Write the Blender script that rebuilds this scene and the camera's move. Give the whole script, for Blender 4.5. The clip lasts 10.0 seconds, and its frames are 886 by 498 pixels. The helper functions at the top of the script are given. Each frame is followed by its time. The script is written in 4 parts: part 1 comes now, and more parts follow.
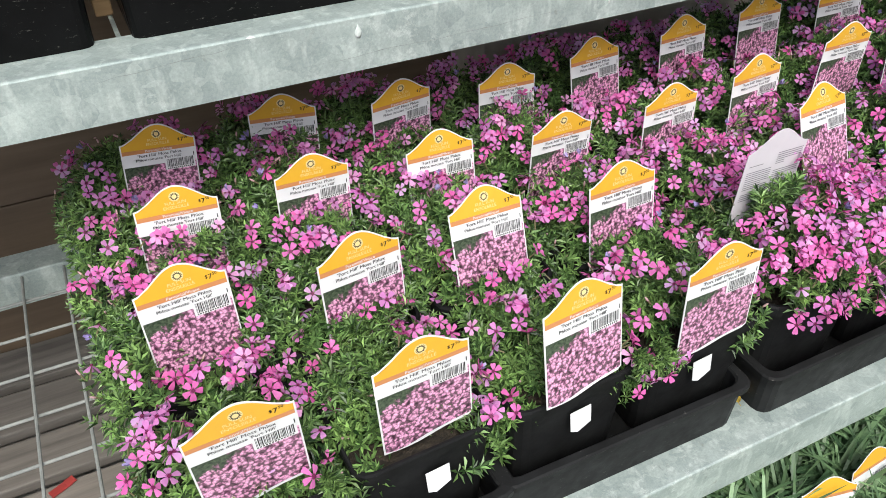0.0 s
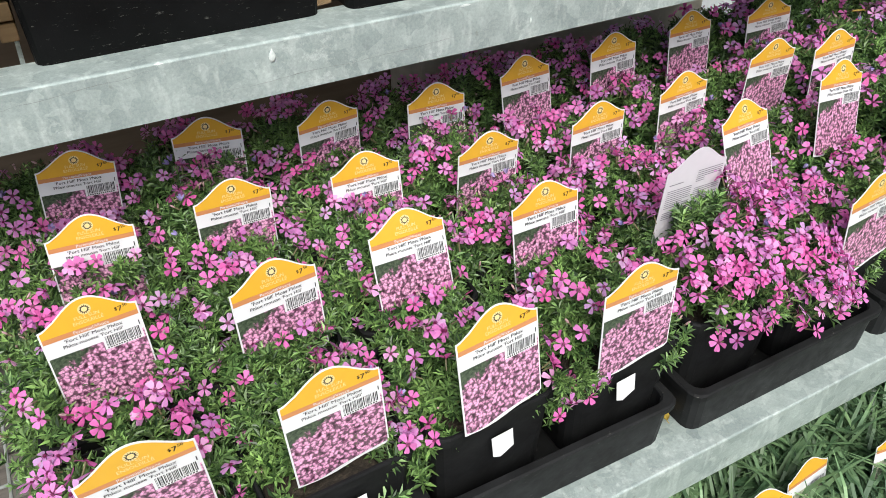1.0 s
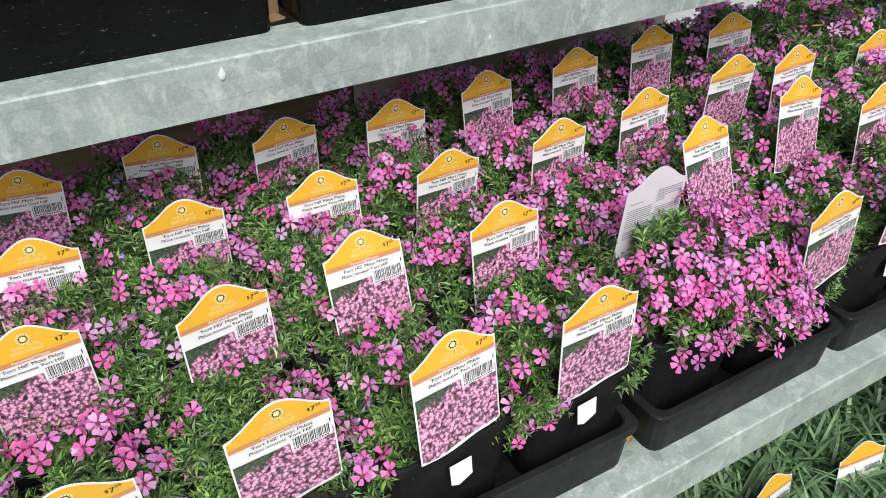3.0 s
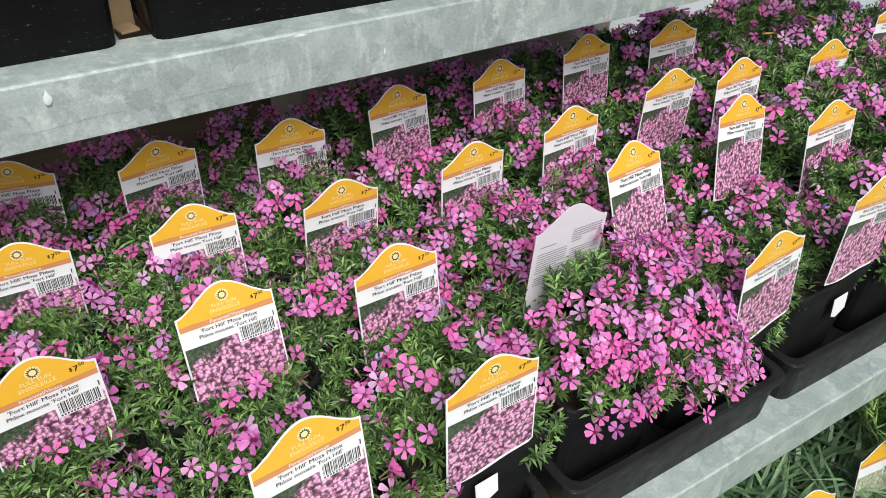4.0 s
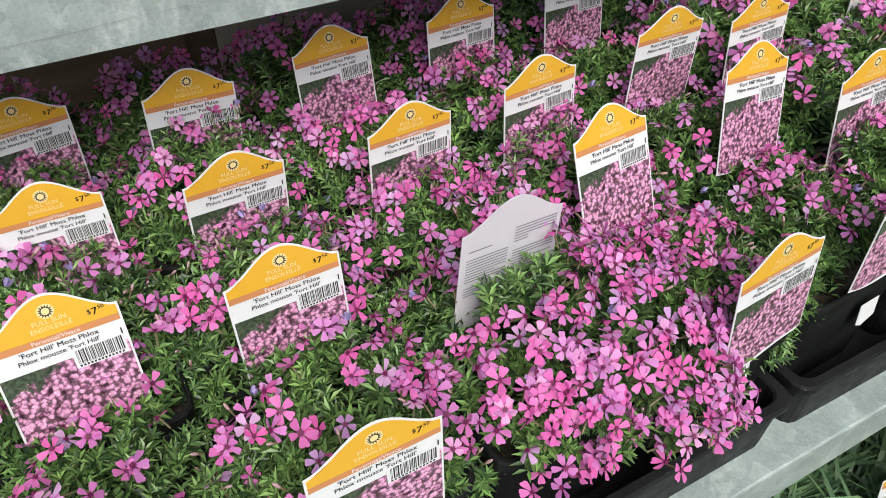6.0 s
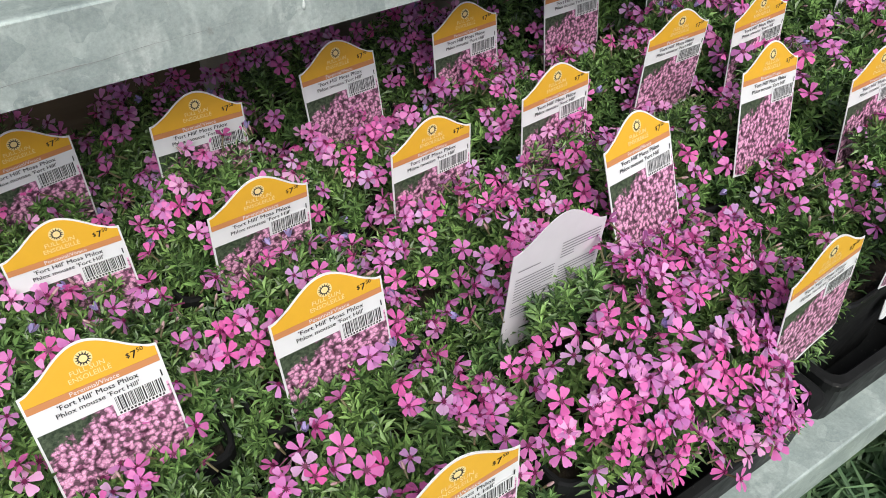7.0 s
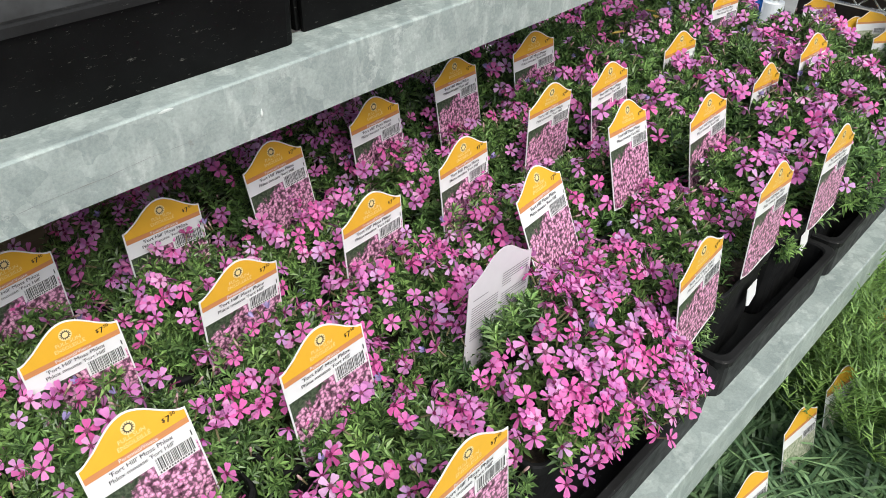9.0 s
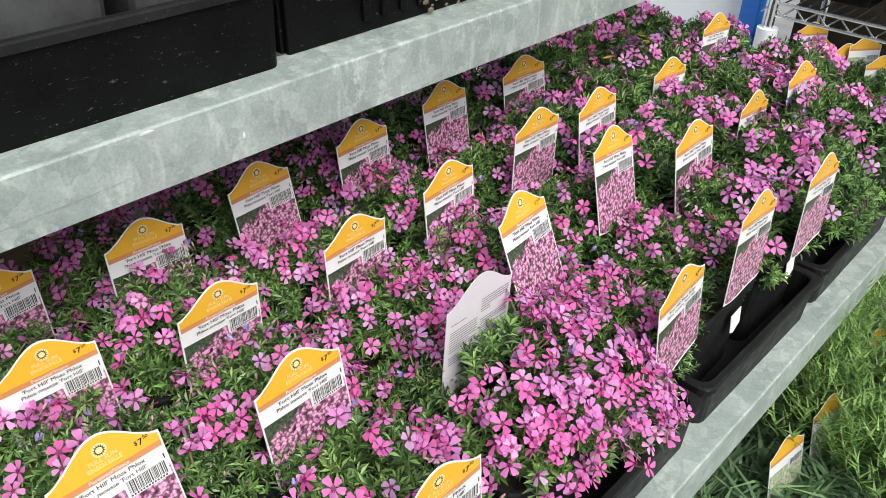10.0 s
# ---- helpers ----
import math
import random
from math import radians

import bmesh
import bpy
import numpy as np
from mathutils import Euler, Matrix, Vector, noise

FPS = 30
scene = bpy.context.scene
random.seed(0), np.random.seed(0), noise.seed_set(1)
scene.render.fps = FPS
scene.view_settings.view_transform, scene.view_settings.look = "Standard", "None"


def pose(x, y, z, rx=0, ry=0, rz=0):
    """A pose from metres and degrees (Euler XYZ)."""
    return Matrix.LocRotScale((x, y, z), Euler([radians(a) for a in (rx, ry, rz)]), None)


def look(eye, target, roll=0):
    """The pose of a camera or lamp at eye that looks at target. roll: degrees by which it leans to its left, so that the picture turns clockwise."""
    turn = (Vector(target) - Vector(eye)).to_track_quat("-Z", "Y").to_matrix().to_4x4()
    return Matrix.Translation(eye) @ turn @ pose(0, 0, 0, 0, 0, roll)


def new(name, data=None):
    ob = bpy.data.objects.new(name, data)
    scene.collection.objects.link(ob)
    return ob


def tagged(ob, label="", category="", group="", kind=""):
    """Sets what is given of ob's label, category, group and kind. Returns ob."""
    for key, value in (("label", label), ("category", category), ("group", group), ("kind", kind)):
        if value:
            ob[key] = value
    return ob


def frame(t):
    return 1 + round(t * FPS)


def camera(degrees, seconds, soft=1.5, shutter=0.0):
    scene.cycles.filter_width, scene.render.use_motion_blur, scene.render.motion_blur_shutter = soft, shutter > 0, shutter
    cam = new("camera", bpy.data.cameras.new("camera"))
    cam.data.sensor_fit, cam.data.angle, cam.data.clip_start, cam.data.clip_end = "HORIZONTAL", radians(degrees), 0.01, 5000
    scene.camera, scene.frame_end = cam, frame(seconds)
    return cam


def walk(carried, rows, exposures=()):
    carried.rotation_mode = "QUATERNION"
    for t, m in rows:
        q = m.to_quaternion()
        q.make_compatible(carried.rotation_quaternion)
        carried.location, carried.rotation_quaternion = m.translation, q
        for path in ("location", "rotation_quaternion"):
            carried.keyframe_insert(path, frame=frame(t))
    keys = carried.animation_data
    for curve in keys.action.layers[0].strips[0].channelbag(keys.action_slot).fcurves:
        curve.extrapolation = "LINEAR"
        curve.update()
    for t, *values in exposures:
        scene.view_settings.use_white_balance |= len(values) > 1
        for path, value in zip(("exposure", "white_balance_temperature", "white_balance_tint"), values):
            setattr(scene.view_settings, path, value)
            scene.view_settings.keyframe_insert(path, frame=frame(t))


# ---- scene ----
cam = camera(59.0, 10.0, soft=0.65)
PATH = [
    (0, (0.201, 0.017, 0.865), (0.886, 1.435, -0.368), -0.6),
    (0.5, (0.221, 0.01, 0.865), (0.937, 1.416, -0.364), -0.6),
    (1, (0.246, 0.008, 0.87), (1.008, 1.405, -0.341), 0.0),
    (1.5, (0.255, 0.015, 0.869), (1.04, 1.41, -0.331), 0.5),
    (2, (0.257, 0.018, 0.872), (1.049, 1.412, -0.324), 0.5),
    (3.3, (0.282, 0.02, 0.871), (1.15, 1.372, -0.319), 1.8),
    (3.5, (0.298, 0.033, 0.864), (1.192, 1.372, -0.322), 2.2),
    (4, (0.388, 0.072, 0.85), (1.266, 1.404, -0.356), 2.4),
    (4.5, (0.479, 0.114, 0.829), (1.304, 1.436, -0.426), 1.8),
    (5, (0.523, 0.137, 0.808), (1.304, 1.425, -0.508), 1.8),
    (5.2, (0.539, 0.146, 0.806), (1.29, 1.416, -0.544), 1.5),
    (6.5, (0.535, 0.168, 0.795), (1.306, 1.432, -0.549), 2.1),
    (7, (0.499, 0.201, 0.797), (1.353, 1.412, -0.546), 1.7),
    (7.5, (0.46, 0.216, 0.808), (1.44, 1.35, -0.517), 1.3),
    (8, (0.414, 0.211, 0.823), (1.514, 1.296, -0.447), 0.8),
    (8.5, (0.395, 0.185, 0.837), (1.547, 1.272, -0.384), 0.1),
    (9, (0.388, 0.159, 0.846), (1.566, 1.273, -0.325), 0.2),
    (9.5, (0.394, 0.148, 0.85), (1.587, 1.278, -0.291), 0.8),
    (10, (0.401, 0.15, 0.851), (1.598, 1.281, -0.284), 1.0),
]
EXPOSURES = [(0, 0.18, 6250, 5), (2, 0.10, 6250, 5), (3.5, 0.04, 6250, 5), (5, -0.04, 6250, 5), (7, -0.07, 6250, 5), (9, 0.08, 6300, 5), (10, 0.13, 6350, 5)]
walk(cam, [(t, look(eye, target, roll)) for t, eye, target, roll in PATH], EXPOSURES)

# ---- world, sun ----
ELEV, AZIM = 53.0, 196.0
world = bpy.data.worlds.new("sky")
scene.world = world
world.use_nodes = True
wt = world.node_tree
sky = wt.nodes.new("ShaderNodeTexSky")
sky.sky_type = "NISHITA"
sky.sun_disc = False
sky.sun_elevation, sky.sun_rotation = radians(ELEV), radians(AZIM)
sky.dust_density, sky.air_density = 4.0, 0.7
wt.links.new(sky.outputs[0], wt.nodes["Background"].inputs[0])
wt.nodes["Background"].inputs[1].default_value = 0.152
sun = new("sun", bpy.data.lights.new("sun", "SUN"))
sun.data.energy, sun.data.angle, sun.data.color = 2.75, radians(42), (1.0, 0.97, 0.92)
az = radians(AZIM)
sun.matrix_world = look((0, 0, 0), (-math.sin(az) * math.cos(radians(ELEV)), -math.cos(az) * math.cos(radians(ELEV)), -math.sin(radians(ELEV))))


# ---- materials ----
def material(name, base=(0.5, 0.5, 0.5), rough=0.6, metal=0.0):
    m = bpy.data.materials.new(name)
    m.use_nodes = True
    b = m.node_tree.nodes["Principled BSDF"]
    b.inputs["Base Color"].default_value = (*base, 1)
    b.inputs["Roughness"].default_value = rough
    b.inputs["Metallic"].default_value = metal
    return m, m.node_tree, b


def node(nt, kind, **sets):
    n = nt.nodes.new(kind)
    for k, v in sets.items():
        n.inputs[k.replace("_", " ")].default_value = v
    return n


def ramp(nt, source, stops):
    r = nt.nodes.new("ShaderNodeValToRGB")
    el = r.color_ramp.elements
    while len(el) < len(stops):
        el.new(0.5)
    for e, (p, c) in zip(el, stops):
        e.position, e.color = p, (*c, 1)
    nt.links.new(source, r.inputs[0])
    return r


def mixed(nt, fac, a, b, mode="MIX"):
    m = nt.nodes.new("ShaderNodeMix")
    m.data_type, m.blend_type = "RGBA", mode
    for sock, v in ((m.inputs[0], fac), (m.inputs[6], a), (m.inputs[7], b)):
        if isinstance(v, (int, float)):
            sock.default_value = v
        elif isinstance(v, tuple):
            sock.default_value = (*v, 1)
        else:
            nt.links.new(v, sock)
    return m.outputs[2]


def coords(nt, scale=(1, 1, 1), which="Object"):
    tc = nt.nodes.new("ShaderNodeTexCoord")
    mp = nt.nodes.new("ShaderNodeMapping")
    mp.inputs["Scale"].default_value = scale
    nt.links.new(tc.outputs[which], mp.inputs[0])
    return mp.outputs[0]


def noise_of(nt, vec, scale, detail=4.0, rough=0.55):
    n = node(nt, "ShaderNodeTexNoise", Scale=scale, Detail=detail, Roughness=rough)
    nt.links.new(vec, n.inputs["Vector"])
    return n.outputs[0]


def bump(nt, b, height, strength, distance):
    n = node(nt, "ShaderNodeBump", Strength=strength, Distance=distance)
    nt.links.new(height, n.inputs["Height"])
    nt.links.new(n.outputs[0], b.inputs["Normal"])


def galvanised():
    m, nt, b = material("galvanised_steel", rough=0.5, metal=0.22)
    v = coords(nt)
    vo = node(nt, "ShaderNodeTexVoronoi", Scale=62.0)
    warp = mixed(nt, 0.012, v, noise_color(nt, v, 70))
    nt.links.new(warp, vo.inputs["Vector"])
    spangle = ramp(nt, vo.outputs["Color"], [(0.1, (0.330, 0.382, 0.368)), (0.9, (0.440, 0.497, 0.472))])
    blot = ramp(nt, noise_of(nt, v, 16, 5, 0.6), [(0.36, (0.86, 0.87, 0.87)), (0.66, (1.14, 1.14, 1.13))])
    c = mixed(nt, 1.0, spangle.outputs[0], blot.outputs[0], "MULTIPLY")
    streak = ramp(nt, noise_of(nt, coords(nt, (75, 75, 22)), 1.0, 3), [(0.55, (0, 0, 0)), (0.66, (0.5, 0.5, 0.5))])
    c = mixed(nt, streak.outputs[0], c, (0.60, 0.66, 0.62))
    dirt = ramp(nt, noise_of(nt, coords(nt, (1.3, 1, 1)), 55, 6, 0.7), [(0.63, (0, 0, 0)), (0.74, (0.6, 0.6, 0.6))])
    c = mixed(nt, dirt.outputs[0], c, (0.22, 0.22, 0.19))
    flake = ramp(nt, noise_of(nt, v, 75, 9, 0.78), [(0.53, (0, 0, 0)), (0.60, (0.55, 0.55, 0.55))])
    where = ramp(nt, noise_of(nt, v, 9, 3), [(0.42, (0, 0, 0)), (0.60, (1, 1, 1))])
    c = mixed(nt, mixed(nt, 1.0, flake.outputs[0], where.outputs[0], "MULTIPLY"), c, (0.68, 0.73, 0.69))
    fine = ramp(nt, noise_of(nt, v, 330, 4, 0.75), [(0.3, (0.84, 0.85, 0.85)), (0.7, (1.13, 1.13, 1.12))])
    c = mixed(nt, 1.0, c, fine.outputs[0], "MULTIPLY")
    nt.links.new(c, b.inputs["Base Color"])
    nt.links.new(ramp(nt, noise_of(nt, v, 30, 4), [(0.3, (0.38,) * 3), (0.7, (0.62,) * 3)]).outputs[0], b.inputs["Roughness"])
    bump(nt, b, noise_of(nt, v, 140, 6, 0.7), 0.35, 0.002)
    return m


def black_plastic(name, tone, scuffs):
    m, nt, b = material(name, rough=0.42)
    b.inputs["Specular IOR Level"].default_value = 0.09
    v = coords(nt)
    c = ramp(nt, noise_of(nt, v, 22, 5, 0.65), [(0.35, (tone,) * 3), (0.75, (tone * 1.9, tone * 1.95, tone * 2.0))]).outputs[0]
    sp = ramp(nt, noise_of(nt, coords(nt, (0.7, 1, 2.0)), 190, 5, 0.75), [(scuffs, (0, 0, 0)), (scuffs + 0.06, (0.55, 0.55, 0.55))])
    c = mixed(nt, sp.outputs[0], c, (0.16, 0.155, 0.14))
    nt.links.new(c, b.inputs["Base Color"])
    nt.links.new(ramp(nt, noise_of(nt, v, 60, 4), [(0.3, (0.32,) * 3), (0.7, (0.58,) * 3)]).outputs[0], b.inputs["Roughness"])
    bump(nt, b, noise_of(nt, v, 260, 3), 0.12, 0.001)
    return m


def leaf_material(name, dark, light, rough=0.5):
    m, nt, b = material(name, rough=rough)
    g = nt.nodes.new("ShaderNodeNewGeometry")
    c = ramp(nt, g.outputs["Random Per Island"], [(0.0, dark), (0.72, light), (1.0, tuple(min(1, x * 1.6) for x in light))]).outputs[0]
    big = ramp(nt, noise_of(nt, coords(nt), 24, 3), [(0.35, (0.72, 0.78, 0.75)), (0.7, (1.2, 1.15, 1.0))])
    c = mixed(nt, 1.0, c, big.outputs[0], "MULTIPLY")
    nt.links.new(c, b.inputs["Base Color"])
    t = nt.nodes.new("ShaderNodeBsdfTranslucent")
    nt.links.new(c, t.inputs[0])
    mx = nt.nodes.new("ShaderNodeMixShader")
    mx.inputs[0].default_value = 0.12
    nt.links.new(b.outputs[0], mx.inputs[1])
    nt.links.new(t.outputs[0], mx.inputs[2])
    nt.links.new(mx.outputs[0], nt.nodes["Material Output"].inputs[0])
    return m


def petal_material(name, tones):
    m, nt, b = material(name, rough=0.5)
    oi = nt.nodes.new("ShaderNodeObjectInfo")
    hue = ramp(nt, oi.outputs["Random"], list(zip((0.0, 0.3, 0.6, 0.82, 1.0), tones)))
    tc = nt.nodes.new("ShaderNodeTexCoord")
    ln = nt.nodes.new("ShaderNodeVectorMath")
    ln.operation = "LENGTH"
    nt.links.new(tc.outputs["Object"], ln.inputs[0])
    rad = nt.nodes.new("ShaderNodeMath")
    rad.operation = "MULTIPLY"
    rad.inputs[1].default_value = 85.0
    nt.links.new(ln.outputs["Value"], rad.inputs[0])
    tip = ramp(nt, rad.outputs[0], [(0.10, (0.7, 0.35, 0.6)), (0.22, (0.94, 0.78, 0.90)), (0.36, (1.0, 1.0, 1.0)), (1.0, (1.04, 1.10, 1.06))])
    c = mixed(nt, 1.0, hue.outputs[0], tip.outputs[0], "MULTIPLY")
    nt.links.new(c, b.inputs["Base Color"])
    t = nt.nodes.new("ShaderNodeBsdfTranslucent")
    nt.links.new(c, t.inputs[0])
    mx = nt.nodes.new("ShaderNodeMixShader")
    mx.inputs[0].default_value = 0.3
    nt.links.new(b.outputs[0], mx.inputs[1])
    nt.links.new(t.outputs[0], mx.inputs[2])
    nt.links.new(mx.outputs[0], nt.nodes["Material Output"].inputs[0])
    return m


def photo_material():
    """The printed picture on the tags: massed small pink flowers on dark green."""
    m, nt, b = material("tag_photo", rough=0.35)
    v = coords(nt)
    wob = mixed(nt, 0.004, v, noise_color(nt, v, 260))
    vo = node(nt, "ShaderNodeTexVoronoi", Scale=300.0, Randomness=1.0)
    nt.links.new(wob, vo.inputs["Vector"])
    fl = ramp(nt, vo.outputs["Distance"], [(0.0, (0.50, 0.08, 0.25)), (0.12, (0.95, 0.60, 0.78)), (0.40, (0.85, 0.40, 0.63)), (0.66, (0.15, 0.08, 0.11))])
    tone = ramp(nt, noise_of(nt, v, 170, 3), [(0.36, (0.28, 0.20, 0.25)), (0.48, (1.12, 1.12, 1.12))])
    fl = mixed(nt, 1.0, fl.outputs[0], tone.outputs[0], "MULTIPLY")
    v2 = node(nt, "ShaderNodeTexVoronoi", Scale=1150.0)
    nt.links.new(wob, v2.inputs["Vector"])
    fine = ramp(nt, v2.outputs["Distance"], [(0.25, (1.1, 1.1, 1.1)), (0.6, (0.45, 0.38, 0.42))])
    fl = mixed(nt, 0.5, fl, fine.outputs[0], "MULTIPLY")
    grn = ramp(nt, noise_of(nt, v, 500, 3), [(0.35, (0.02, 0.035, 0.02)), (0.7, (0.10, 0.13, 0.08))])
    sep = nt.nodes.new("ShaderNodeSeparateXYZ")
    nt.links.new(v, sep.inputs[0])
    edge = nt.nodes.new("ShaderNodeMath")
    edge.operation = "MULTIPLY_ADD"
    edge.inputs[1].default_value, edge.inputs[2].default_value = 18.0, 1.04
    s2 = nt.nodes.new("ShaderNodeMath")
    s2.operation = "MULTIPLY_ADD"
    s2.inputs[1].default_value = -0.45
    nt.links.new(sep.outputs[0], s2.inputs[0])
    nt.links.new(sep.outputs[2], s2.inputs[2])
    nt.links.new(s2.outputs[0], edge.inputs[0])
    add = nt.nodes.new("ShaderNodeMath")
    add.operation = "MULTIPLY_ADD"
    add.inputs[1].default_value = 0.8
    nt.links.new(noise_of(nt, v, 90, 4, 0.7), add.inputs[0])
    nt.links.new(edge.outputs[0], add.inputs[2])
    msk = ramp(nt, add.outputs[0], [(0.93, (0, 0, 0)), (1.0, (1, 1, 1))])
    nt.links.new(mixed(nt, msk.outputs[0], fl, grn.outputs[0]), b.inputs["Base Color"])
    return m


def noise_color(nt, v, scale):
    n = node(nt, "ShaderNodeTexNoise", Scale=scale)
    nt.links.new(v, n.inputs["Vector"])
    return n.outputs[1]


def card_material(name, base, vary=0.06, rough=0.38):
    m, nt, b = material(name, base, rough)
    c = ramp(nt, noise_of(nt, coords(nt), 60, 4), [(0.3, tuple(x * (1 - vary) for x in base)), (0.7, base)])
    nt.links.new(c.outputs[0], b.inputs["Base Color"])
    return m


def wood_material(name, a, b_, grain=(2, 30, 30)):
    m, nt, b = material(name, rough=0.75)
    oi = nt.nodes.new("ShaderNodeObjectInfo")
    v = coords(nt, grain)
    sh = nt.nodes.new("ShaderNodeVectorMath")
    nt.links.new(v, sh.inputs[0])
    nt.links.new(oi.outputs["Random"], sh.inputs[1])
    n = noise_of(nt, sh.outputs[0], 1.6, 7, 0.65)
    c = ramp(nt, n, [(0.3, a), (0.7, b_)]).outputs[0]
    tone = ramp(nt, oi.outputs["Random"], [(0.0, (0.7, 0.7, 0.7)), (1.0, (1.15, 1.1, 1.05))])
    nt.links.new(mixed(nt, 1.0, c, tone.outputs[0], "MULTIPLY"), b.inputs["Base Color"])
    bump(nt, b, n, 0.4, 0.004)
    return m


def rough_material(name, a, b_, scale, rough=0.9, dist=0.004):
    m, nt, b = material(name, rough=rough)
    v = coords(nt)
    n = noise_of(nt, v, scale, 7, 0.65)
    nt.links.new(ramp(nt, n, [(0.3, a), (0.72, b_)]).outputs[0], b.inputs["Base Color"])
    bump(nt, b, n, 0.5, dist)
    return m


STEEL = galvanised()
POT = black_plastic("pot_plastic", 0.010, 0.70)
TRAY = black_plastic("tray_plastic", 0.003, 0.625)
LOWTRAY = black_plastic("nursery_tray_plastic", 0.013, 0.64)
LEAF = leaf_material("phlox_leaf", (0.018, 0.048, 0.015), (0.200, 0.325, 0.110), 0.36)
BLADE = leaf_material("strap_leaf", (0.050, 0.105, 0.050), (0.16, 0.26, 0.135), 0.45)
FERN = leaf_material("feathery_leaf", (0.075, 0.15, 0.036), (0.22, 0.36, 0.10))
PETAL = petal_material("pink_petal", ((0.79, 0.130, 0.44), (0.77, 0.165, 0.49), (0.78, 0.215, 0.55), (0.72, 0.23, 0.59), (0.86, 0.44, 0.71)))
LILAC = petal_material("lilac_petal", ((0.60, 0.18, 0.51), (0.65, 0.24, 0.57), (0.67, 0.27, 0.58), (0.61, 0.33, 0.64), (0.75, 0.44, 0.70)))
EYE_M = material("flower_eye", (0.13, 0.006, 0.055), 0.6)[0]
BUD = leaf_material("bud", (0.55, 0.26, 0.36), (0.68, 0.52, 0.50))
WITHERED = leaf_material("withered_petal", (0.14, 0.11, 0.34), (0.34, 0.27, 0.55))
# A paler grey version of the pot plastic, for the upper pots.
POTGREY = black_plastic("grey_pot_plastic", 0.044, 0.72)
CALYX = material("calyx", (0.16, 0.14, 0.07), 0.6)[0]
WHITE = card_material("tag_white", (0.80, 0.80, 0.80))
YELLOW = card_material("tag_yellow", (0.78, 0.43, 0.035))
ORANGE = card_material("tag_stripe", (0.60, 0.26, 0.10))
PALE = card_material("tag_pale_print", (0.90, 0.72, 0.33))
INK = material("tag_ink", (0.02, 0.02, 0.022), 0.5)[0]
BACKINK = material("tag_back_ink", (0.22, 0.21, 0.23), 0.5)[0]
CARDBACK = card_material("tag_back", (0.66, 0.63, 0.66))
PHOTO = photo_material()
SOIL = rough_material("potting_soil", (0.012, 0.009, 0.006), (0.06, 0.045, 0.03), 160, dist=0.006)
DRYSOIL = rough_material("dried_soil", (0.07, 0.050, 0.032), (0.24, 0.19, 0.13), 180)
WALLWOOD = wood_material("brown_boards", (0.105, 0.078, 0.052), (0.20, 0.150, 0.105), (1.2, 14, 14))
OFFCUT = wood_material("brown_offcuts", (0.20, 0.125, 0.055), (0.42, 0.29, 0.15))
DECK = wood_material("weathered_boards", (0.10, 0.092, 0.082), (0.23, 0.21, 0.19))
CONCRETE = rough_material("concrete", (0.30, 0.29, 0.27), (0.44, 0.43, 0.40), 12)
BEIGE = rough_material("beige_block", (0.40, 0.36, 0.29), (0.52, 0.48, 0.40), 25)
DARKSTEEL = rough_material("dark_boarding", (0.02, 0.016, 0.012), (0.07, 0.055, 0.04), 14)
WHITEWALL = card_material("white_paint", (0.74, 0.77, 0.80), 0.05, 0.5)
BLUE = card_material("blue_paint", (0.02, 0.13, 0.50), 0.15, 0.5)
ZINC = rough_material("pale_zinc", (0.55, 0.60, 0.57), (0.72, 0.76, 0.72), 300, 0.5, 0.0006)
LEAFPHOTO = rough_material("tag_leaf_photo", (0.10, 0.18, 0.06), (0.70, 0.66, 0.55), 210, 0.4, 0.00002)
CHROME = material("chrome_wire", (0.72, 0.74, 0.74), 0.25, 1.0)[0]
# Zinc wire, dull by itself and toned darker for the lower deck's shade.
DULL = rough_material("dull_shaded_zinc", (0.20, 0.21, 0.20), (0.33, 0.34, 0.32), 60, 0.6, 0.001)
CARTON = card_material("brown_cardboard", (0.42, 0.29, 0.16), 0.2, 0.8)
DRY = card_material("dry_leaf", (0.62, 0.44, 0.08), 0.3, 0.6)
RED = card_material("red_plastic", (0.36, 0.045, 0.04), 0.2, 0.5)


# ---- mesh helpers ----
def part(name, bm, mat, parent=None, label=""):
    me = bpy.data.meshes.new(name)
    bm.to_mesh(me)
    bm.free()
    for mm in mat if isinstance(mat, (list, tuple)) else [mat]:
        me.materials.append(mm)
    ob = new(name, me)
    ob.parent = parent
    if label:
        ob["label"] = label
    return ob


def share(name, me, parent, m):
    ob = new(name, me)
    ob.parent = parent
    ob.matrix_basis = m
    return ob


def thing(name, m, label, category, group="", kind=""):
    ob = new(name)
    ob.empty_display_size = 0.02
    ob.matrix_basis = m
    return tagged(ob, label, category, group, kind)


def add_box(bm, lo, hi, bevel=0.0, mat=0):
    r = bmesh.ops.create_cube(bm, size=1.0)
    vs = r["verts"]
    for v in vs:
        v.co = Vector([lo[k] + (v.co[k] + 0.5) * (hi[k] - lo[k]) for k in range(3)])
    fs = {f for v in vs for f in v.link_faces}
    for f in fs:
        f.material_index = mat
    if bevel:
        es = {e for v in vs for e in v.link_edges}
        bmesh.ops.bevel(bm, geom=list(es), offset=bevel, segments=2, profile=0.6, affect="EDGES")


def box(lo, hi, bevel=0.0):
    bm = bmesh.new()
    add_box(bm, lo, hi, bevel)
    return bm


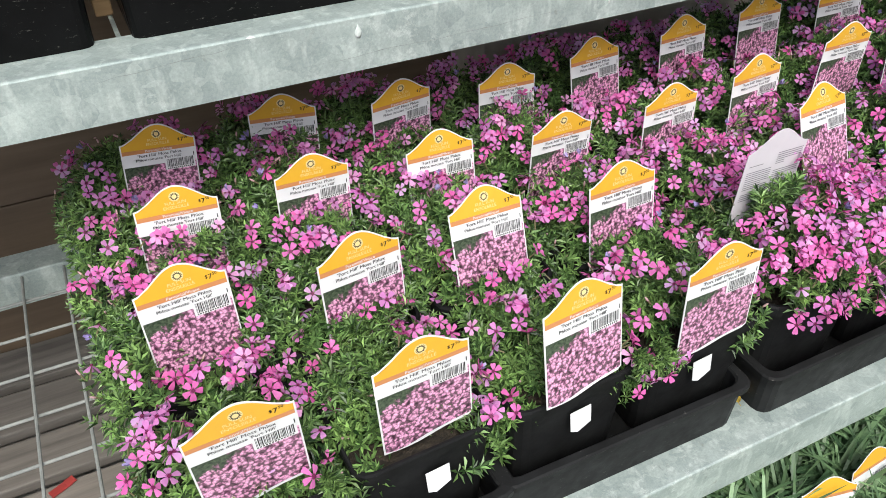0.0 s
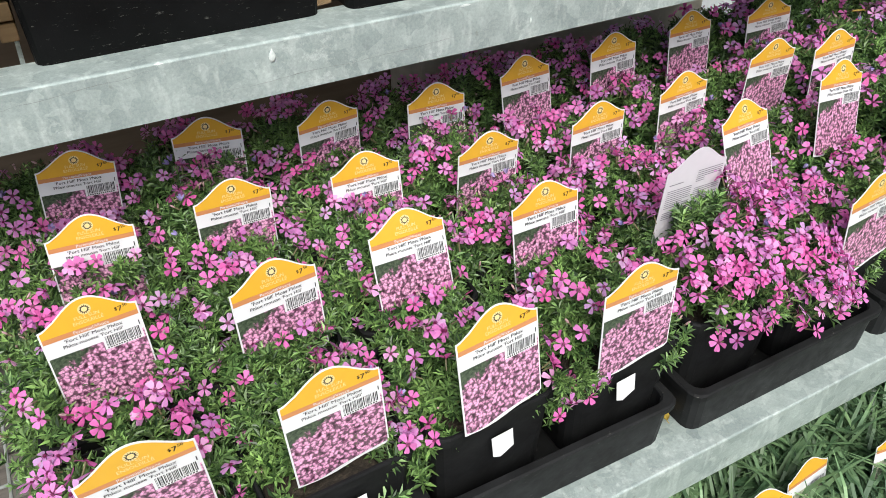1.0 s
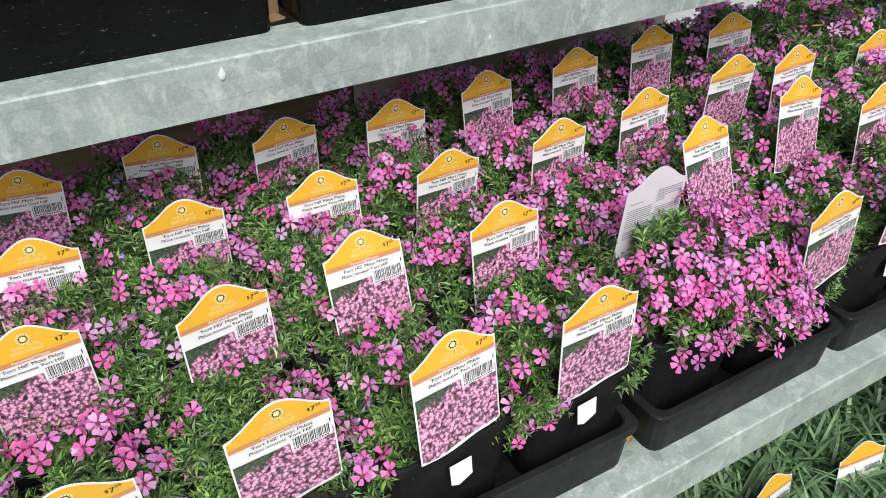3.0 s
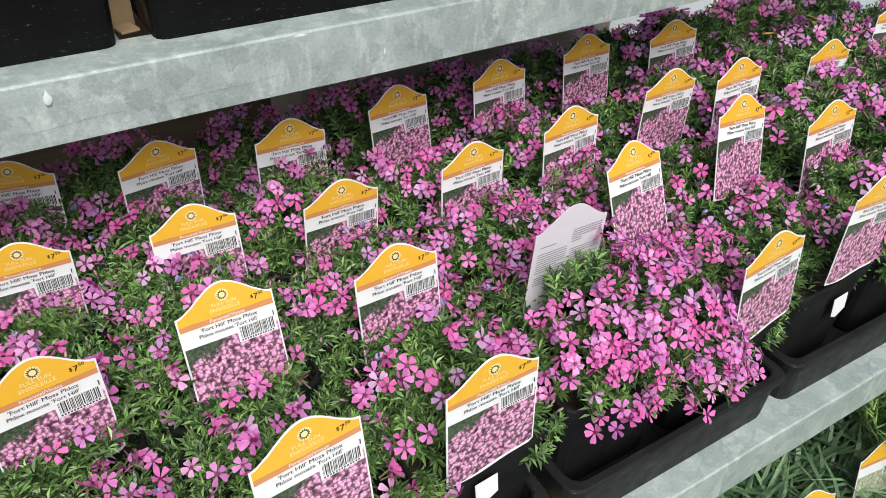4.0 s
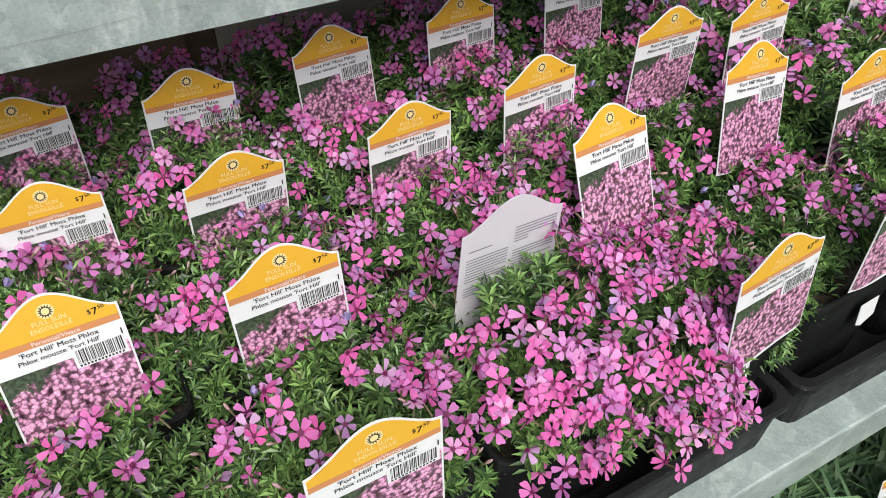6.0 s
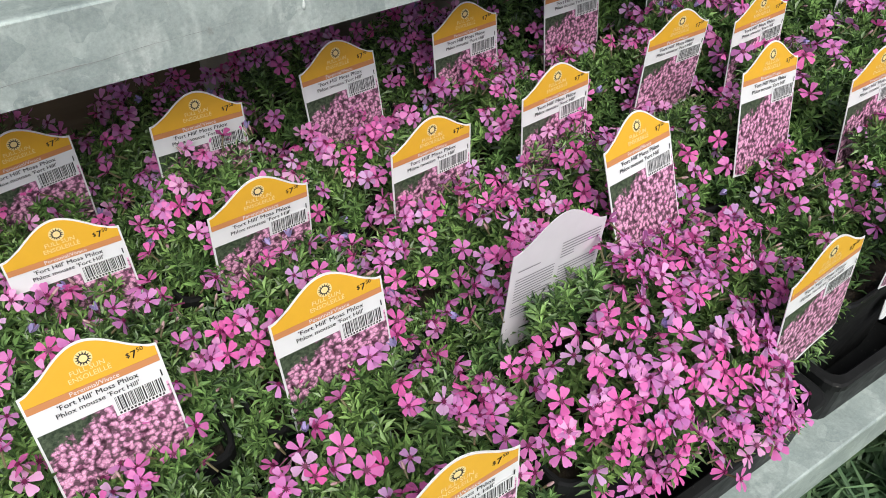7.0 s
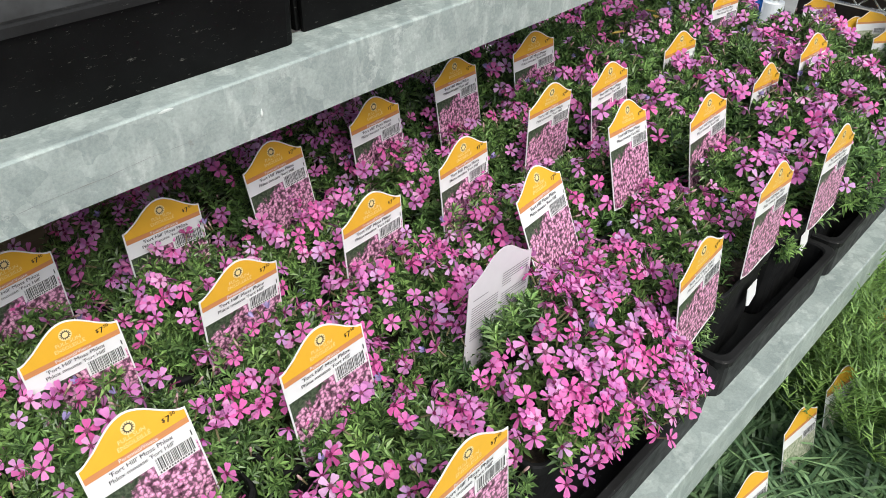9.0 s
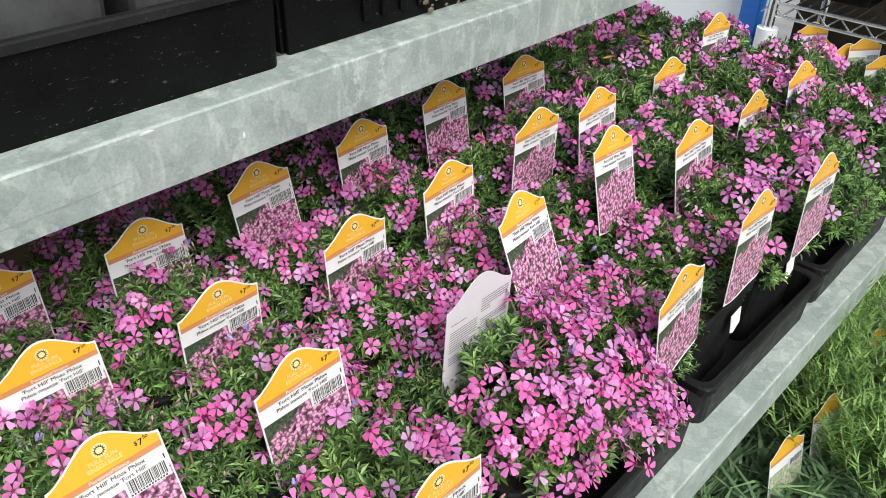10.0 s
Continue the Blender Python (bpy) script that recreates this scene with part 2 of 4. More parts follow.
def rod(bm, a, b, r, n=8):
    a, b = Vector(a), Vector(b)
    d = b - a
    m = Matrix.Translation((a + b) / 2) @ d.to_track_quat("Z", "Y").to_matrix().to_4x4()
    bmesh.ops.create_cone(bm, cap_ends=True, segments=n, radius1=r, radius2=r, depth=d.length, matrix=m)


def rounded_ring(half_x, half_y, r, z, n=3):
    pts = []
    for sx, sy, a0 in ((1, 1, 0), (-1, 1, 90), (-1, -1, 180), (1, -1, 270)):
        for k in range(n + 1):
            a = radians(a0 + 90 * k / n)
            pts.append((sx * (half_x - r) + r * math.cos(a), sy * (half_y - r) + r * math.sin(a), z))
    return pts


def lofted(rings, closed_bottom=True, close_top=False):
    """A skin through rounded rings, bottom outside to top and down the inside."""
    bm = bmesh.new()
    rows = [[bm.verts.new(p) for p in ring] for ring in rings]
    n = len(rows[0])
    for a, b in zip(rows, rows[1:]):
        for i in range(n):
            bm.faces.new((a[i], a[(i + 1) % n], b[(i + 1) % n], b[i]))
    if closed_bottom:
        bm.faces.new(list(reversed(rows[0])))
    if close_top:
        bm.faces.new(rows[-1])
    bmesh.ops.recalc_face_normals(bm, faces=bm.faces)
    return bm


def flat_mesh(outline, depth=0.0006, y=0.0):
    """A thin card in the xz plane, front towards -y."""
    bm = bmesh.new()
    front = [bm.verts.new((x, y - depth / 2, z)) for x, z in outline]
    back = [bm.verts.new((x, y + depth / 2, z)) for x, z in outline]
    bm.faces.new(front)
    bm.faces.new(list(reversed(back)))
    n = len(front)
    for i in range(n):
        bm.faces.new((front[(i + 1) % n], front[i], back[i], back[(i + 1) % n]))
    bmesh.ops.triangulate(bm, faces=[f for f in bm.faces if len(f.verts) > 4])
    bmesh.ops.recalc_face_normals(bm, faces=bm.faces)
    return bm


# ---- the ground and what stands behind ----
GROUND = -0.12
SHELF = 0.25
tagged(part("ground", box((-40, -40, GROUND - 0.3), (40, 40, GROUND)), CONCRETE), "grey concrete paving under the rack", "ground", kind="structure")

wall = tagged(part("wall_back", box((-3.0, 1.16, GROUND), (1.0, 1.24, 2.6)), WALLWOOD), "brown board wall behind the rack", "wall", kind="structure")
z = GROUND + 0.004
while z < 1.0:
    part("board", box((-2.6, 1.135, z), (0.72, 1.158, z + 0.166), 0.002), WALLWOOD, wall)
    z += 0.168
tagged(part("wall_block", box((0.76, 1.02, GROUND), (1.34, 1.14, 0.46), 0.006), BEIGE), "beige concrete block wall behind the pots", "wall", kind="structure")
tagged(part("wall_white", box((2.25, 0.925, GROUND), (2.37, 3.0, 2.4), 0.004), WHITEWALL), "white painted wall panel beyond the rack", "wall", kind="structure")
tagged(part("wall_dark", box((1.36, 1.20, GROUND), (2.24, 1.28, 2.4)), WHITEWALL), "pale wall behind the rack's end", "wall", kind="structure")
tagged(part("wall_brown", box((2.60, -2.0, GROUND), (2.68, 0.92, 2.2)), DARKSTEEL), "dark brown boarding beyond the wire shelf", "wall", kind="structure")
post = thing("corner_post", pose(2.23, 0.892, GROUND), "blue painted upright post beside the white wall", "post")
part("shaft", box((-0.02, -0.022, 0.004), (0.02, 0.022, 1.6), 0.004), BLUE, post)
part("foot", box((-0.04, -0.03, 0), (0.04, 0.03, 0.005), 0.001), BLUE, post)


# ---- the stepped rack ----
X0, X1 = -0.75, 1.80
rack = thing("display_rack", pose(0, 0, 0), "stepped galvanised steel plant display rack", "rack")


def beam(name, y, z, depth, height):
    """A folded channel: front face, top face with a rolled edge, and a return below."""
    prof = [(0, 0), (0, height - 0.002), (0.0006, height - 0.0006), (0.002, height), (depth, height), (depth, height - 0.003), (0.004, height - 0.003), (0.003, height - 0.004),
            (0.003, 0.003), (0.018, 0.003), (0.018, 0)]
    bm = bmesh.new()
    n = 60
    rows = []
    for i in range(n + 1):
        x = X0 + (X1 - X0) * i / n
        rows.append([bm.verts.new((x, y + a + 0.0006 * noise.noise((x * 9, a * 40, b * 40)), z + b + 0.0007 * noise.noise((x * 7, b * 30, 3.3)))) for a, b in prof])
    m = len(prof)
    for a, b in zip(rows, rows[1:]):
        for i in range(m):
            bm.faces.new((a[i], a[(i + 1) % m], b[(i + 1) % m], b[i]))
    bm.faces.new(rows[0])
    bm.faces.new(list(reversed(rows[-1])))
    bmesh.ops.recalc_face_normals(bm, faces=bm.faces)
    return part(name, bm, STEEL, rack)


beam("lower_front_beam", 0.315, SHELF - 0.052, 0.057, 0.052)
beam("lower_rear_beam", 0.915, SHELF - 0.048, 0.045, 0.048)
beam("upper_front_beam", 0.652, 0.551, 0.05, 0.051)
beam("upper_rear_beam", 1.06, 0.551, 0.045, 0.051)
for x in (X0 + 0.02, X1 - 0.06):
    for y, top in ((0.336, SHELF - 0.05), (0.94, 0.55)):
        part("leg", box((x, y, GROUND), (x + 0.04, y + 0.04, top), 0.003), STEEL, rack)
# welded wire decks: the open end of the lower deck rod by rod
for i in range(14):
    x = -0.386 + 0.049 * i
    bm = bmesh.new()
    rod(bm, (x, 0.345, SHELF - 0.006), (x, 0.94, SHELF - 0.006), 0.0018)
    part("deck_rod", bm, DULL, rack)
for i in range(9):
    y = 0.345 + 0.0655 * i
    bm = bmesh.new()
    rod(bm, (X0, y, SHELF - 0.0095), (X1, y, SHELF - 0.0096), 0.0018)
    part("deck_rod", bm, DULL, rack)
bm = bmesh.new()
for i in range(46):
    x = -0.6 + 0.052 * i
    rod(bm, (x, 0.67, 0.594), (x, 1.08, 0.594), 0.0022, 6)
part("upper_deck", bm, STEEL, rack)

def zinc_drip(x, y, z, w, h):
    bm = bmesh.new()
    bmesh.ops.create_icosphere(bm, subdivisions=2, radius=1.0)
    for v in bm.verts:
        taper = 1.0 - 0.75 * max(0.0, v.co.z)
        n = 1 + 0.25 * noise.noise(v.co * 2.3)
        v.co = Vector((v.co.x * w * taper * n, v.co.y * 0.0011, v.co.z * h * n))
    for f in bm.faces:
        f.smooth = True
    part("zinc_drip", bm, ZINC, rack).location = (x, y, z)


def zinc_crack(x0, x1, z0, z1, seed):
    """A thin dark wandering fissure proud by a hair on the beam's face."""
    bm = bmesh.new()
    rows = []
    for i in range(41):
        u = i / 40
        z = z0 + (z1 - z0) * u + 0.0022 * noise.noise((u * 6, seed, 0.3)) + 0.0006 * noise.noise((u * 30, seed, 2.3))
        w = 0.00028 * (0.3 + abs(noise.noise((u * 17, seed, 5.1))) * 1.8) * math.sin(math.pi * (0.04 + 0.92 * u))
        rows.append((bm.verts.new((x0 + (x1 - x0) * u, 0.6508, z - w)), bm.verts.new((x0 + (x1 - x0) * u, 0.6508, z + w))))
    for a, b in zip(rows, rows[1:]):
        bm.faces.new((a[0], b[0], b[1], a[1]))
    part("crack", bm, DULL, rack)


zinc_crack(0.345, 0.655, 0.5635, 0.570, 1.0)
zinc_crack(0.20, 0.33, 0.588, 0.597, 4.0)
zinc_drip(0.426, 0.652, 0.588, 0.0034, 0.0065)
zinc_drip(0.622, 0.653, 0.599, 0.011, 0.0022)
zinc_drip(0.330, 0.653, 0.600, 0.009, 0.0018)
zinc_drip(0.700, 0.652, 0.570, 0.0014, 0.004)
deck = thing("pallet", pose(0, 0, GROUND), "weathered grey wooden pallet on the ground under the rack", "pallet")
for i in range(7):
    part("board", box((-1.4, 0.42 + 0.098 * i, 0.10), (0.55, 0.50 + 0.098 * i, 0.118), 0.003), DECK, deck)
for x in (-1.3, -0.4, 0.45):
    part("bearer", box((x, 0.42, 0), (x + 0.08, 1.09, 0.099), 0.003), DECK, deck)
# ---- trays ----
def tray_shell(lx, ly, h, r=0.013):
    rings = [rounded_ring(lx - 0.0075, ly - 0.0055, r, 0.0), rounded_ring(lx - 0.005, ly - 0.0035, r, h - 0.009),
             rounded_ring(lx - 0.0095, ly - 0.0095, r, h - 0.009), rounded_ring(lx - 0.0105, ly - 0.009, r, 0.003)]
    return lofted(rings, True, True)


def tray_rim(lx, ly, h, r=0.013):
    rings = [rounded_ring(lx - 0.004, ly - 0.003, r, h - 0.0088), rounded_ring(lx, ly, r, h - 0.008), rounded_ring(lx + 0.0004, ly + 0.0004, r, h - 0.0015), rounded_ring(lx - 0.0015, ly - 0.0015, r, h),
             rounded_ring(lx - 0.008, ly - 0.008, r, h), rounded_ring(lx - 0.0095, ly - 0.0095, r, h - 0.002), rounded_ring(lx - 0.0097, ly - 0.0097, r, h - 0.0088)]
    rings.append(rings[0])
    bm = lofted(rings, False, False)
    bmesh.ops.remove_doubles(bm, verts=bm.verts, dist=1e-6)
    return bm


TRAY_PARTS = {}


def tray(tr, lx, ly, h, r=0.013, plastic=None):
    plastic = plastic or TRAY
    key = (lx, ly, h)
    if key not in TRAY_PARTS:
        TRAY_PARTS[key] = [part("shell", tray_shell(lx, ly, h, r), plastic, tr).data, part("rim", tray_rim(lx, ly, h, r), LOWTRAY, tr, "rolled black rim").data]
        return
    share("shell", TRAY_PARTS[key][0], tr, Matrix())
    share("rim", TRAY_PARTS[key][1], tr, Matrix())["label"] = "rolled black rim"


PITCH = 0.1385
COL0, ROW0 = 0.218, 0.424
for k in range(5):
    xc = COL0 + PITCH * (2 * k + 0.5) + (0.0, -0.014, -0.008, 0.0, 0.0)[k]
    dy = (0.004, 0.007, 0.0, 0.001, 0.003)[k]
    tr = thing("plant_tray", pose(xc, 0.6215 + dy, SHELF, 0, 0, (0.6, -0.5, 0.3, -0.4, 0.5)[k]), "black plastic nursery tray holding eight pots", "tray", "trays on the lower shelf")
    tray(tr, 0.1365, 0.287, 0.057, plastic=LOWTRAY)
tr = thing("plant_tray", pose(COL0 + PITCH * 10, ROW0 + PITCH * 2, SHELF), "narrow black plastic nursery tray holding three pots", "tray", "trays on the lower shelf")
tray(tr, 0.0675, 0.209, 0.057, plastic=LOWTRAY)

# upper shelf: long trays with empty-looking black pots
for k, (xa, xb) in enumerate(((-0.311, 0.217), (0.236, 0.493), (0.512, 0.770))):
    tr = thing("upper_tray", pose((xa + xb) / 2, 0.683 + 0.135 - (0.005 if k == 2 else 0), 0.602, 0, 0, -0.9 if k == 2 else 0), "scuffed black plastic tray on the upper shelf", "tray", "trays on the upper shelf")
    tray(tr, (xb - xa) / 2 + 0.002, 0.135, 0.072, 0.010)
carton = thing("cardboard_scrap", pose(0.503, 0.742, 0.5965, 0, 0, 12), "torn brown cardboard scrap wedged between upper trays", "cardboard")
part("panel", box((-0.010, -0.001, 0.0), (0.010, 0.001, 0.034), 0.0004), CARTON, carton)
bm = box((-0.010, -0.0185, 0.0), (0.006, -0.0012, 0.002), 0.0004)
for vert in bm.verts:
    vert.co.z += 0.004 * abs(math.sin(vert.co.y * 160))
part("flap", bm, CARTON, carton)
stack = thing("board_stack", pose(0.228, 0.79, 0.5965), "short brown boards stacked between the upper trays", "boards")
for i in range(4):
    part("board", box((-0.008, -0.02, 0.0185 * i), (0.0075, 0.10, 0.0185 * i + 0.016), 0.0015), OFFCUT, stack)
crate = thing("slotted_crate", pose(0.777 + 0.262, 0.683 + 0.15, 0.602), "black plastic slotted crate with dried soil on it", "crate")
part("floor_panel", box((-0.255, -0.13, 0.0), (0.255, 0.13, 0.006), 0.001), TRAY, crate)
for s in (-1, 1):
    part("long_wall", box((-0.258, s * 0.134 - 0.003, 0.0), (0.258, s * 0.134 + 0.003, 0.10), 0.002), TRAY, crate)
    part("end_wall", box((s * 0.258 - 0.003, -0.130, 0.0), (s * 0.258 + 0.003, 0.130, 0.10), 0.002), TRAY, crate)
for i in range(22):
    x = -0.245 + i * 0.0233
    if i < 3:
        continue
    part("slat", box((x, -0.1415, 0.012), (x + 0.009, -0.1375, 0.095), 0.001), TRAY if i < 9 else SOIL, crate)
crumb_rng = random.Random(21)
bm = bmesh.new()
for i in range(150):
    x, h = crumb_rng.uniform(-0.10, 0.25), 0.004 + 0.085 * crumb_rng.random() ** 1.8
    m = Matrix.Translation((x, -0.1422 - 0.002 * crumb_rng.random(), h)) @ Matrix.Diagonal((1.5, 0.6, 1, 1))
    bmesh.ops.create_icosphere(bm, subdivisions=1, radius=crumb_rng.uniform(0.0009, 0.0030), matrix=m)
tagged(part("soil_crumbs", bm, DRYSOIL, crate, "dried brown soil crumbs"), kind="stuff")
part("top_rail", box((-0.262, -0.146, 0.092), (0.262, -0.137, 0.104), 0.002), TRAY, crate)


# ---- pots ----
POT_H = 0.116


POT_A, POT_B, POT_R = 0.0535, 0.0630, 0.014


def pot_mesh():
    a, b, r = POT_A, POT_B, POT_R
    rings = [rounded_ring(a, a, r, 0.0), rounded_ring(a + 0.001, a + 0.001, r, 0.004), rounded_ring(b - 0.0035, b - 0.0035, r, POT_H - 0.0125),
             rounded_ring(b - 0.006, b - 0.006, r, POT_H - 0.0125), rounded_ring(b - 0.008, b - 0.008, r, POT_H - 0.022)]
    return lofted(rings, True, True)


def pot_rim_mesh():
    b, r = POT_B, POT_R
    rings = [rounded_ring(b - 0.0036, b - 0.0036, r, POT_H - 0.0123), rounded_ring(b - 0.0005, b - 0.0005, r, POT_H - 0.012), rounded_ring(b, b, r, POT_H - 0.002),
             rounded_ring(b - 0.001, b - 0.001, r, POT_H), rounded_ring(b - 0.003, b - 0.003, r, POT_H), rounded_ring(b - 0.004, b - 0.004, r, POT_H - 0.003), rounded_ring(b - 0.0045, b - 0.0045, r, POT_H - 0.0123)]
    rings.append(rings[0])
    bm = lofted(rings, False, False)
    bmesh.ops.remove_doubles(bm, verts=bm.verts, dist=1e-6)
    return bm


def soil_mesh():
    bm = bmesh.new()
    bmesh.ops.create_grid(bm, x_segments=14, y_segments=14, size=0.0555)
    for v in bm.verts:
        v.co.z = POT_H - 0.016 + 0.004 * noise.noise(v.co * 90) + 0.006 * (1 - (v.co.length / 0.06) ** 2)
    return bm


# tags: place, turn, lean, roll and, but for the front ones, how much of the card stands clear of the leaves
TAGS_A = ((0.224, 0.374, 0.464, 0, -4, -3), (0.357, 0.378, 0.46, 0, 0, -3), (0.492, 0.373, 0.463, 4, 9, -1), (0.624, 0.361, 0.462, 0, 3, -1), (0.914, 0.361, 0.461, 2, 5, -4), (1.06, 0.365, 0.471, 1, 4, 6), (1.191, 0.355, 0.465, 0, 4, 5))
TAGS_B = ((0.219, 0.553, 0.447, 2, 8, -1, 0.072), (0.361, 0.511, 0.46, 6, 7, 0, 0.046), (0.497, 0.54, 0.447, 0, 19, 0, 0.058), (0.632, 0.511, 0.453, 0, 9, -1, 0.046), (0.9, 0.522, 0.469, 7, 23, 2, 0.076), (1.065, 0.533, 0.476, 3, 16, 5, 0.076), (1.162, 0.489, 0.466, -2, 9, -3, 0.04), (1.352, 0.503, 0.44, 0, 5, 6, 0.012), (1.48, 0.497, 0.446, -4, 8, 0, 0.008))
TAGS_C = ((0.239, 0.67, 0.448, -2, 7, 2, 0.022), (0.372, 0.671, 0.446, 0, 3, 1, 0.036), (0.512, 0.667, 0.439, -3, 9, -1, 0.026), (0.639, 0.626, 0.45, 2, 0, 1, 0.033), (0.782, 0.622, 0.452, 3, 3, 0, 0.036), (0.908, 0.623, 0.46, 3, 5, -1, 0.032), (1.049, 0.621, 0.474, 0, 0, 0, 0.070), (1.164, 0.619, 0.464, 0, 6, -2, 0.03), (1.386, 0.645, 0.436, -4, 5, 1, 0.009))
TAGS_D = ((0.245, 0.802, 0.446, 0, 4, 5, 0.055), (0.385, 0.816, 0.442, -9, 5, 1, 0.02), (0.511, 0.765, 0.455, 7, 1, 0, 0.034), (0.642, 0.751, 0.452, 1, 7, 2, 0.02), (0.776, 0.765, 0.453, 4, 12, 0, 0.062), (0.907, 0.755, 0.461, 3, 8, 0, 0.038), (1.054, 0.77, 0.459, 1, 9, 0, 0.062), (1.205, 0.766, 0.453, -7, 5, -4, 0.036), (1.56, 0.669, 0.454, -3, 5, 3, 0.03))
SIGHT = [(x, y, z, radians(lean), show) for x, y, z, yaw, lean, roll, show in TAGS_B + TAGS_C + TAGS_D] + [(0.769, 0.457, 0.480, radians(4), 0.022)]


# ---- phlox foliage and flowers ----
def canopy(x, y, cx, cy, spread, height, seed, lift):
    """Height of the cushion of leaves over a place of the shelf; it dips before the tags."""
    r = math.hypot(x - cx, y - cy) / spread
    z = SHELF + 0.004 + POT_H + lift + height * max(0.0, 1 - r ** 2.6) - 0.13 * max(0.0, r - 0.86)
    z += 0.012 * noise.noise((x * 28 + seed, y * 28, seed * 3.1)) + 0.007 * noise.noise((x * 75, y * 75, seed * 1.7))
    for tx, ty, tz, lean, show in SIGHT:
        s = ty - y
        if abs(x - tx) > 0.044 or s < -0.005 or s > 0.085:
            continue
        foot = show * math.sin(lean)
        if 0.001 < s < foot:
            z = min(z, tz - s / math.tan(lean) - 0.014)
            continue
        d = max(0.0, s - foot)
        line = tz - show * math.cos(lean) + 0.60 * d - 0.007
        z = min(z, line)
        if d < 0.020 and abs(x - tx) < 0.038:
            z = max(z, min(line, z + 0.032))
    return z


def leaf_kites(P, D, size, tilt, n, rng):
    """Whorls of n narrow pointed leaves at places P along directions D, as arrays of corners and triangles."""
    m = len(P)
    D = D / np.linalg.norm(D, axis=1)[:, None]
    S = np.cross(D, np.array([0.31, 0.52, 0.79]))
    S /= np.linalg.norm(S, axis=1)[:, None]
    Q = np.cross(D, S)
    a = 6.283 * (np.arange(n)[None, :] + 0.6 * rng.random((m, n))) / n + 6.283 * rng.random((m, 1))
    out = S[:, None] * np.cos(a)[..., None] + Q[:, None] * np.sin(a)[..., None]
    lead = out + D[:, None] * (tilt[:, None] + rng.uniform(-0.25, 0.3, (m, n)))[..., None]
    lead /= np.linalg.norm(lead, axis=2)[..., None]
    side = np.cross(lead, np.broadcast_to(D[:, None], lead.shape))
    side /= np.linalg.norm(side, axis=2)[..., None] + 1e-9
    nrm = np.cross(side, lead)
    L = (size[:, None] * rng.uniform(0.75, 1.2, (m, n)))[..., None]
    W = L * 0.125
    b0 = np.broadcast_to(P[:, None], lead.shape)
    mid = b0 + lead * L * 0.48
    tip = b0 + lead * L - D[:, None] * L * 0.14
    verts = np.stack([b0, mid - side * W + nrm * W * 0.5, tip, mid + side * W + nrm * W * 0.5], axis=2).reshape(-1, 3)
    k = 4 * np.arange(m * n)[:, None]
    faces = np.concatenate([k + np.array([[0, 1, 2]]), k + np.array([[0, 2, 3]])])
    return verts, faces


def leafy_mesh(name, stems, rng, leaf=0.0118, tiers=5, gap=0.0078):
    """Leafy stems hanging down from their tips: an upright tuft, then whorls that open towards the base."""
    tips = np.array([p for p, d in stems])
    dirs = np.array([d for p, d in stems])
    dirs /= np.linalg.norm(dirs, axis=1)[:, None]
    verts, faces, base = [], [], 0
    for k in range(tiers):
        size = leaf * rng.uniform(0.8, 1.2, len(tips)) * (0.62 if k == 0 else 0.95)
        v, f = leaf_kites(tips - dirs * gap * k, dirs, size, np.full(len(tips), (1.5, 0.85, 0.55, 0.4, 0.3)[k]), (4, 6, 7, 6, 5)[k], rng)
        verts.append(v)
        faces.append(f + base)
        base += len(v)
    me = bpy.data.meshes.new(name)
    me.from_pydata(np.concatenate(verts).tolist(), [], np.concatenate(faces).tolist())
    me.materials.append(LEAF)
    return me


def brink(x):
    """How far the spilling plant reaches over the shelf's edge."""
    return -0.112 + 2.6 * (x - 0.04) ** 2


def foliage_mesh(px, py, seed, spread, height, count, cut_front, spill, lift, far):
    rng = random.Random(seed)
    stems = []
    tries = 0
    while len(stems) < count and tries < count * 8:
        tries += 1
        r, a = spread * math.sqrt(rng.random()) * 1.05, rng.uniform(0, 6.283)
        x, y = r * math.cos(a), r * math.sin(a)
        if cut_front and (y < -0.047 and abs(x) < 0.041 or y < -0.060 and rng.random() < 0.85):
            continue
        if spill and (y < brink(x) or y < -0.085 and rng.random() < 0.45 or x < -0.100):
            continue
        if not spill and noise.noise(((px + x) * 42, (py + y) * 42, 7.7)) < -0.32 and rng.random() < 0.60:
            continue
        z = canopy(px + x, py + y, px, py, spread, height, seed, lift) - SHELF - 0.004 - 0.006 - 0.020 * rng.random() ** 2
        low = POT_H - 0.002 if spill else POT_H - 0.008
        if z < low and (spill or max(abs(x), abs(y)) < 0.070):
            z = low + 0.012 * rng.random()
        d = (x / spread * 0.8 + rng.gauss(0, 0.28), y / spread * 0.8 + rng.gauss(0, 0.28) - 0.08, 0.95 + rng.gauss(0, 0.15))
        stems.append(((x, y, z), d))
    return leafy_mesh("foliage", stems, np.random.default_rng(seed), 0.0150 if far else 0.0122)


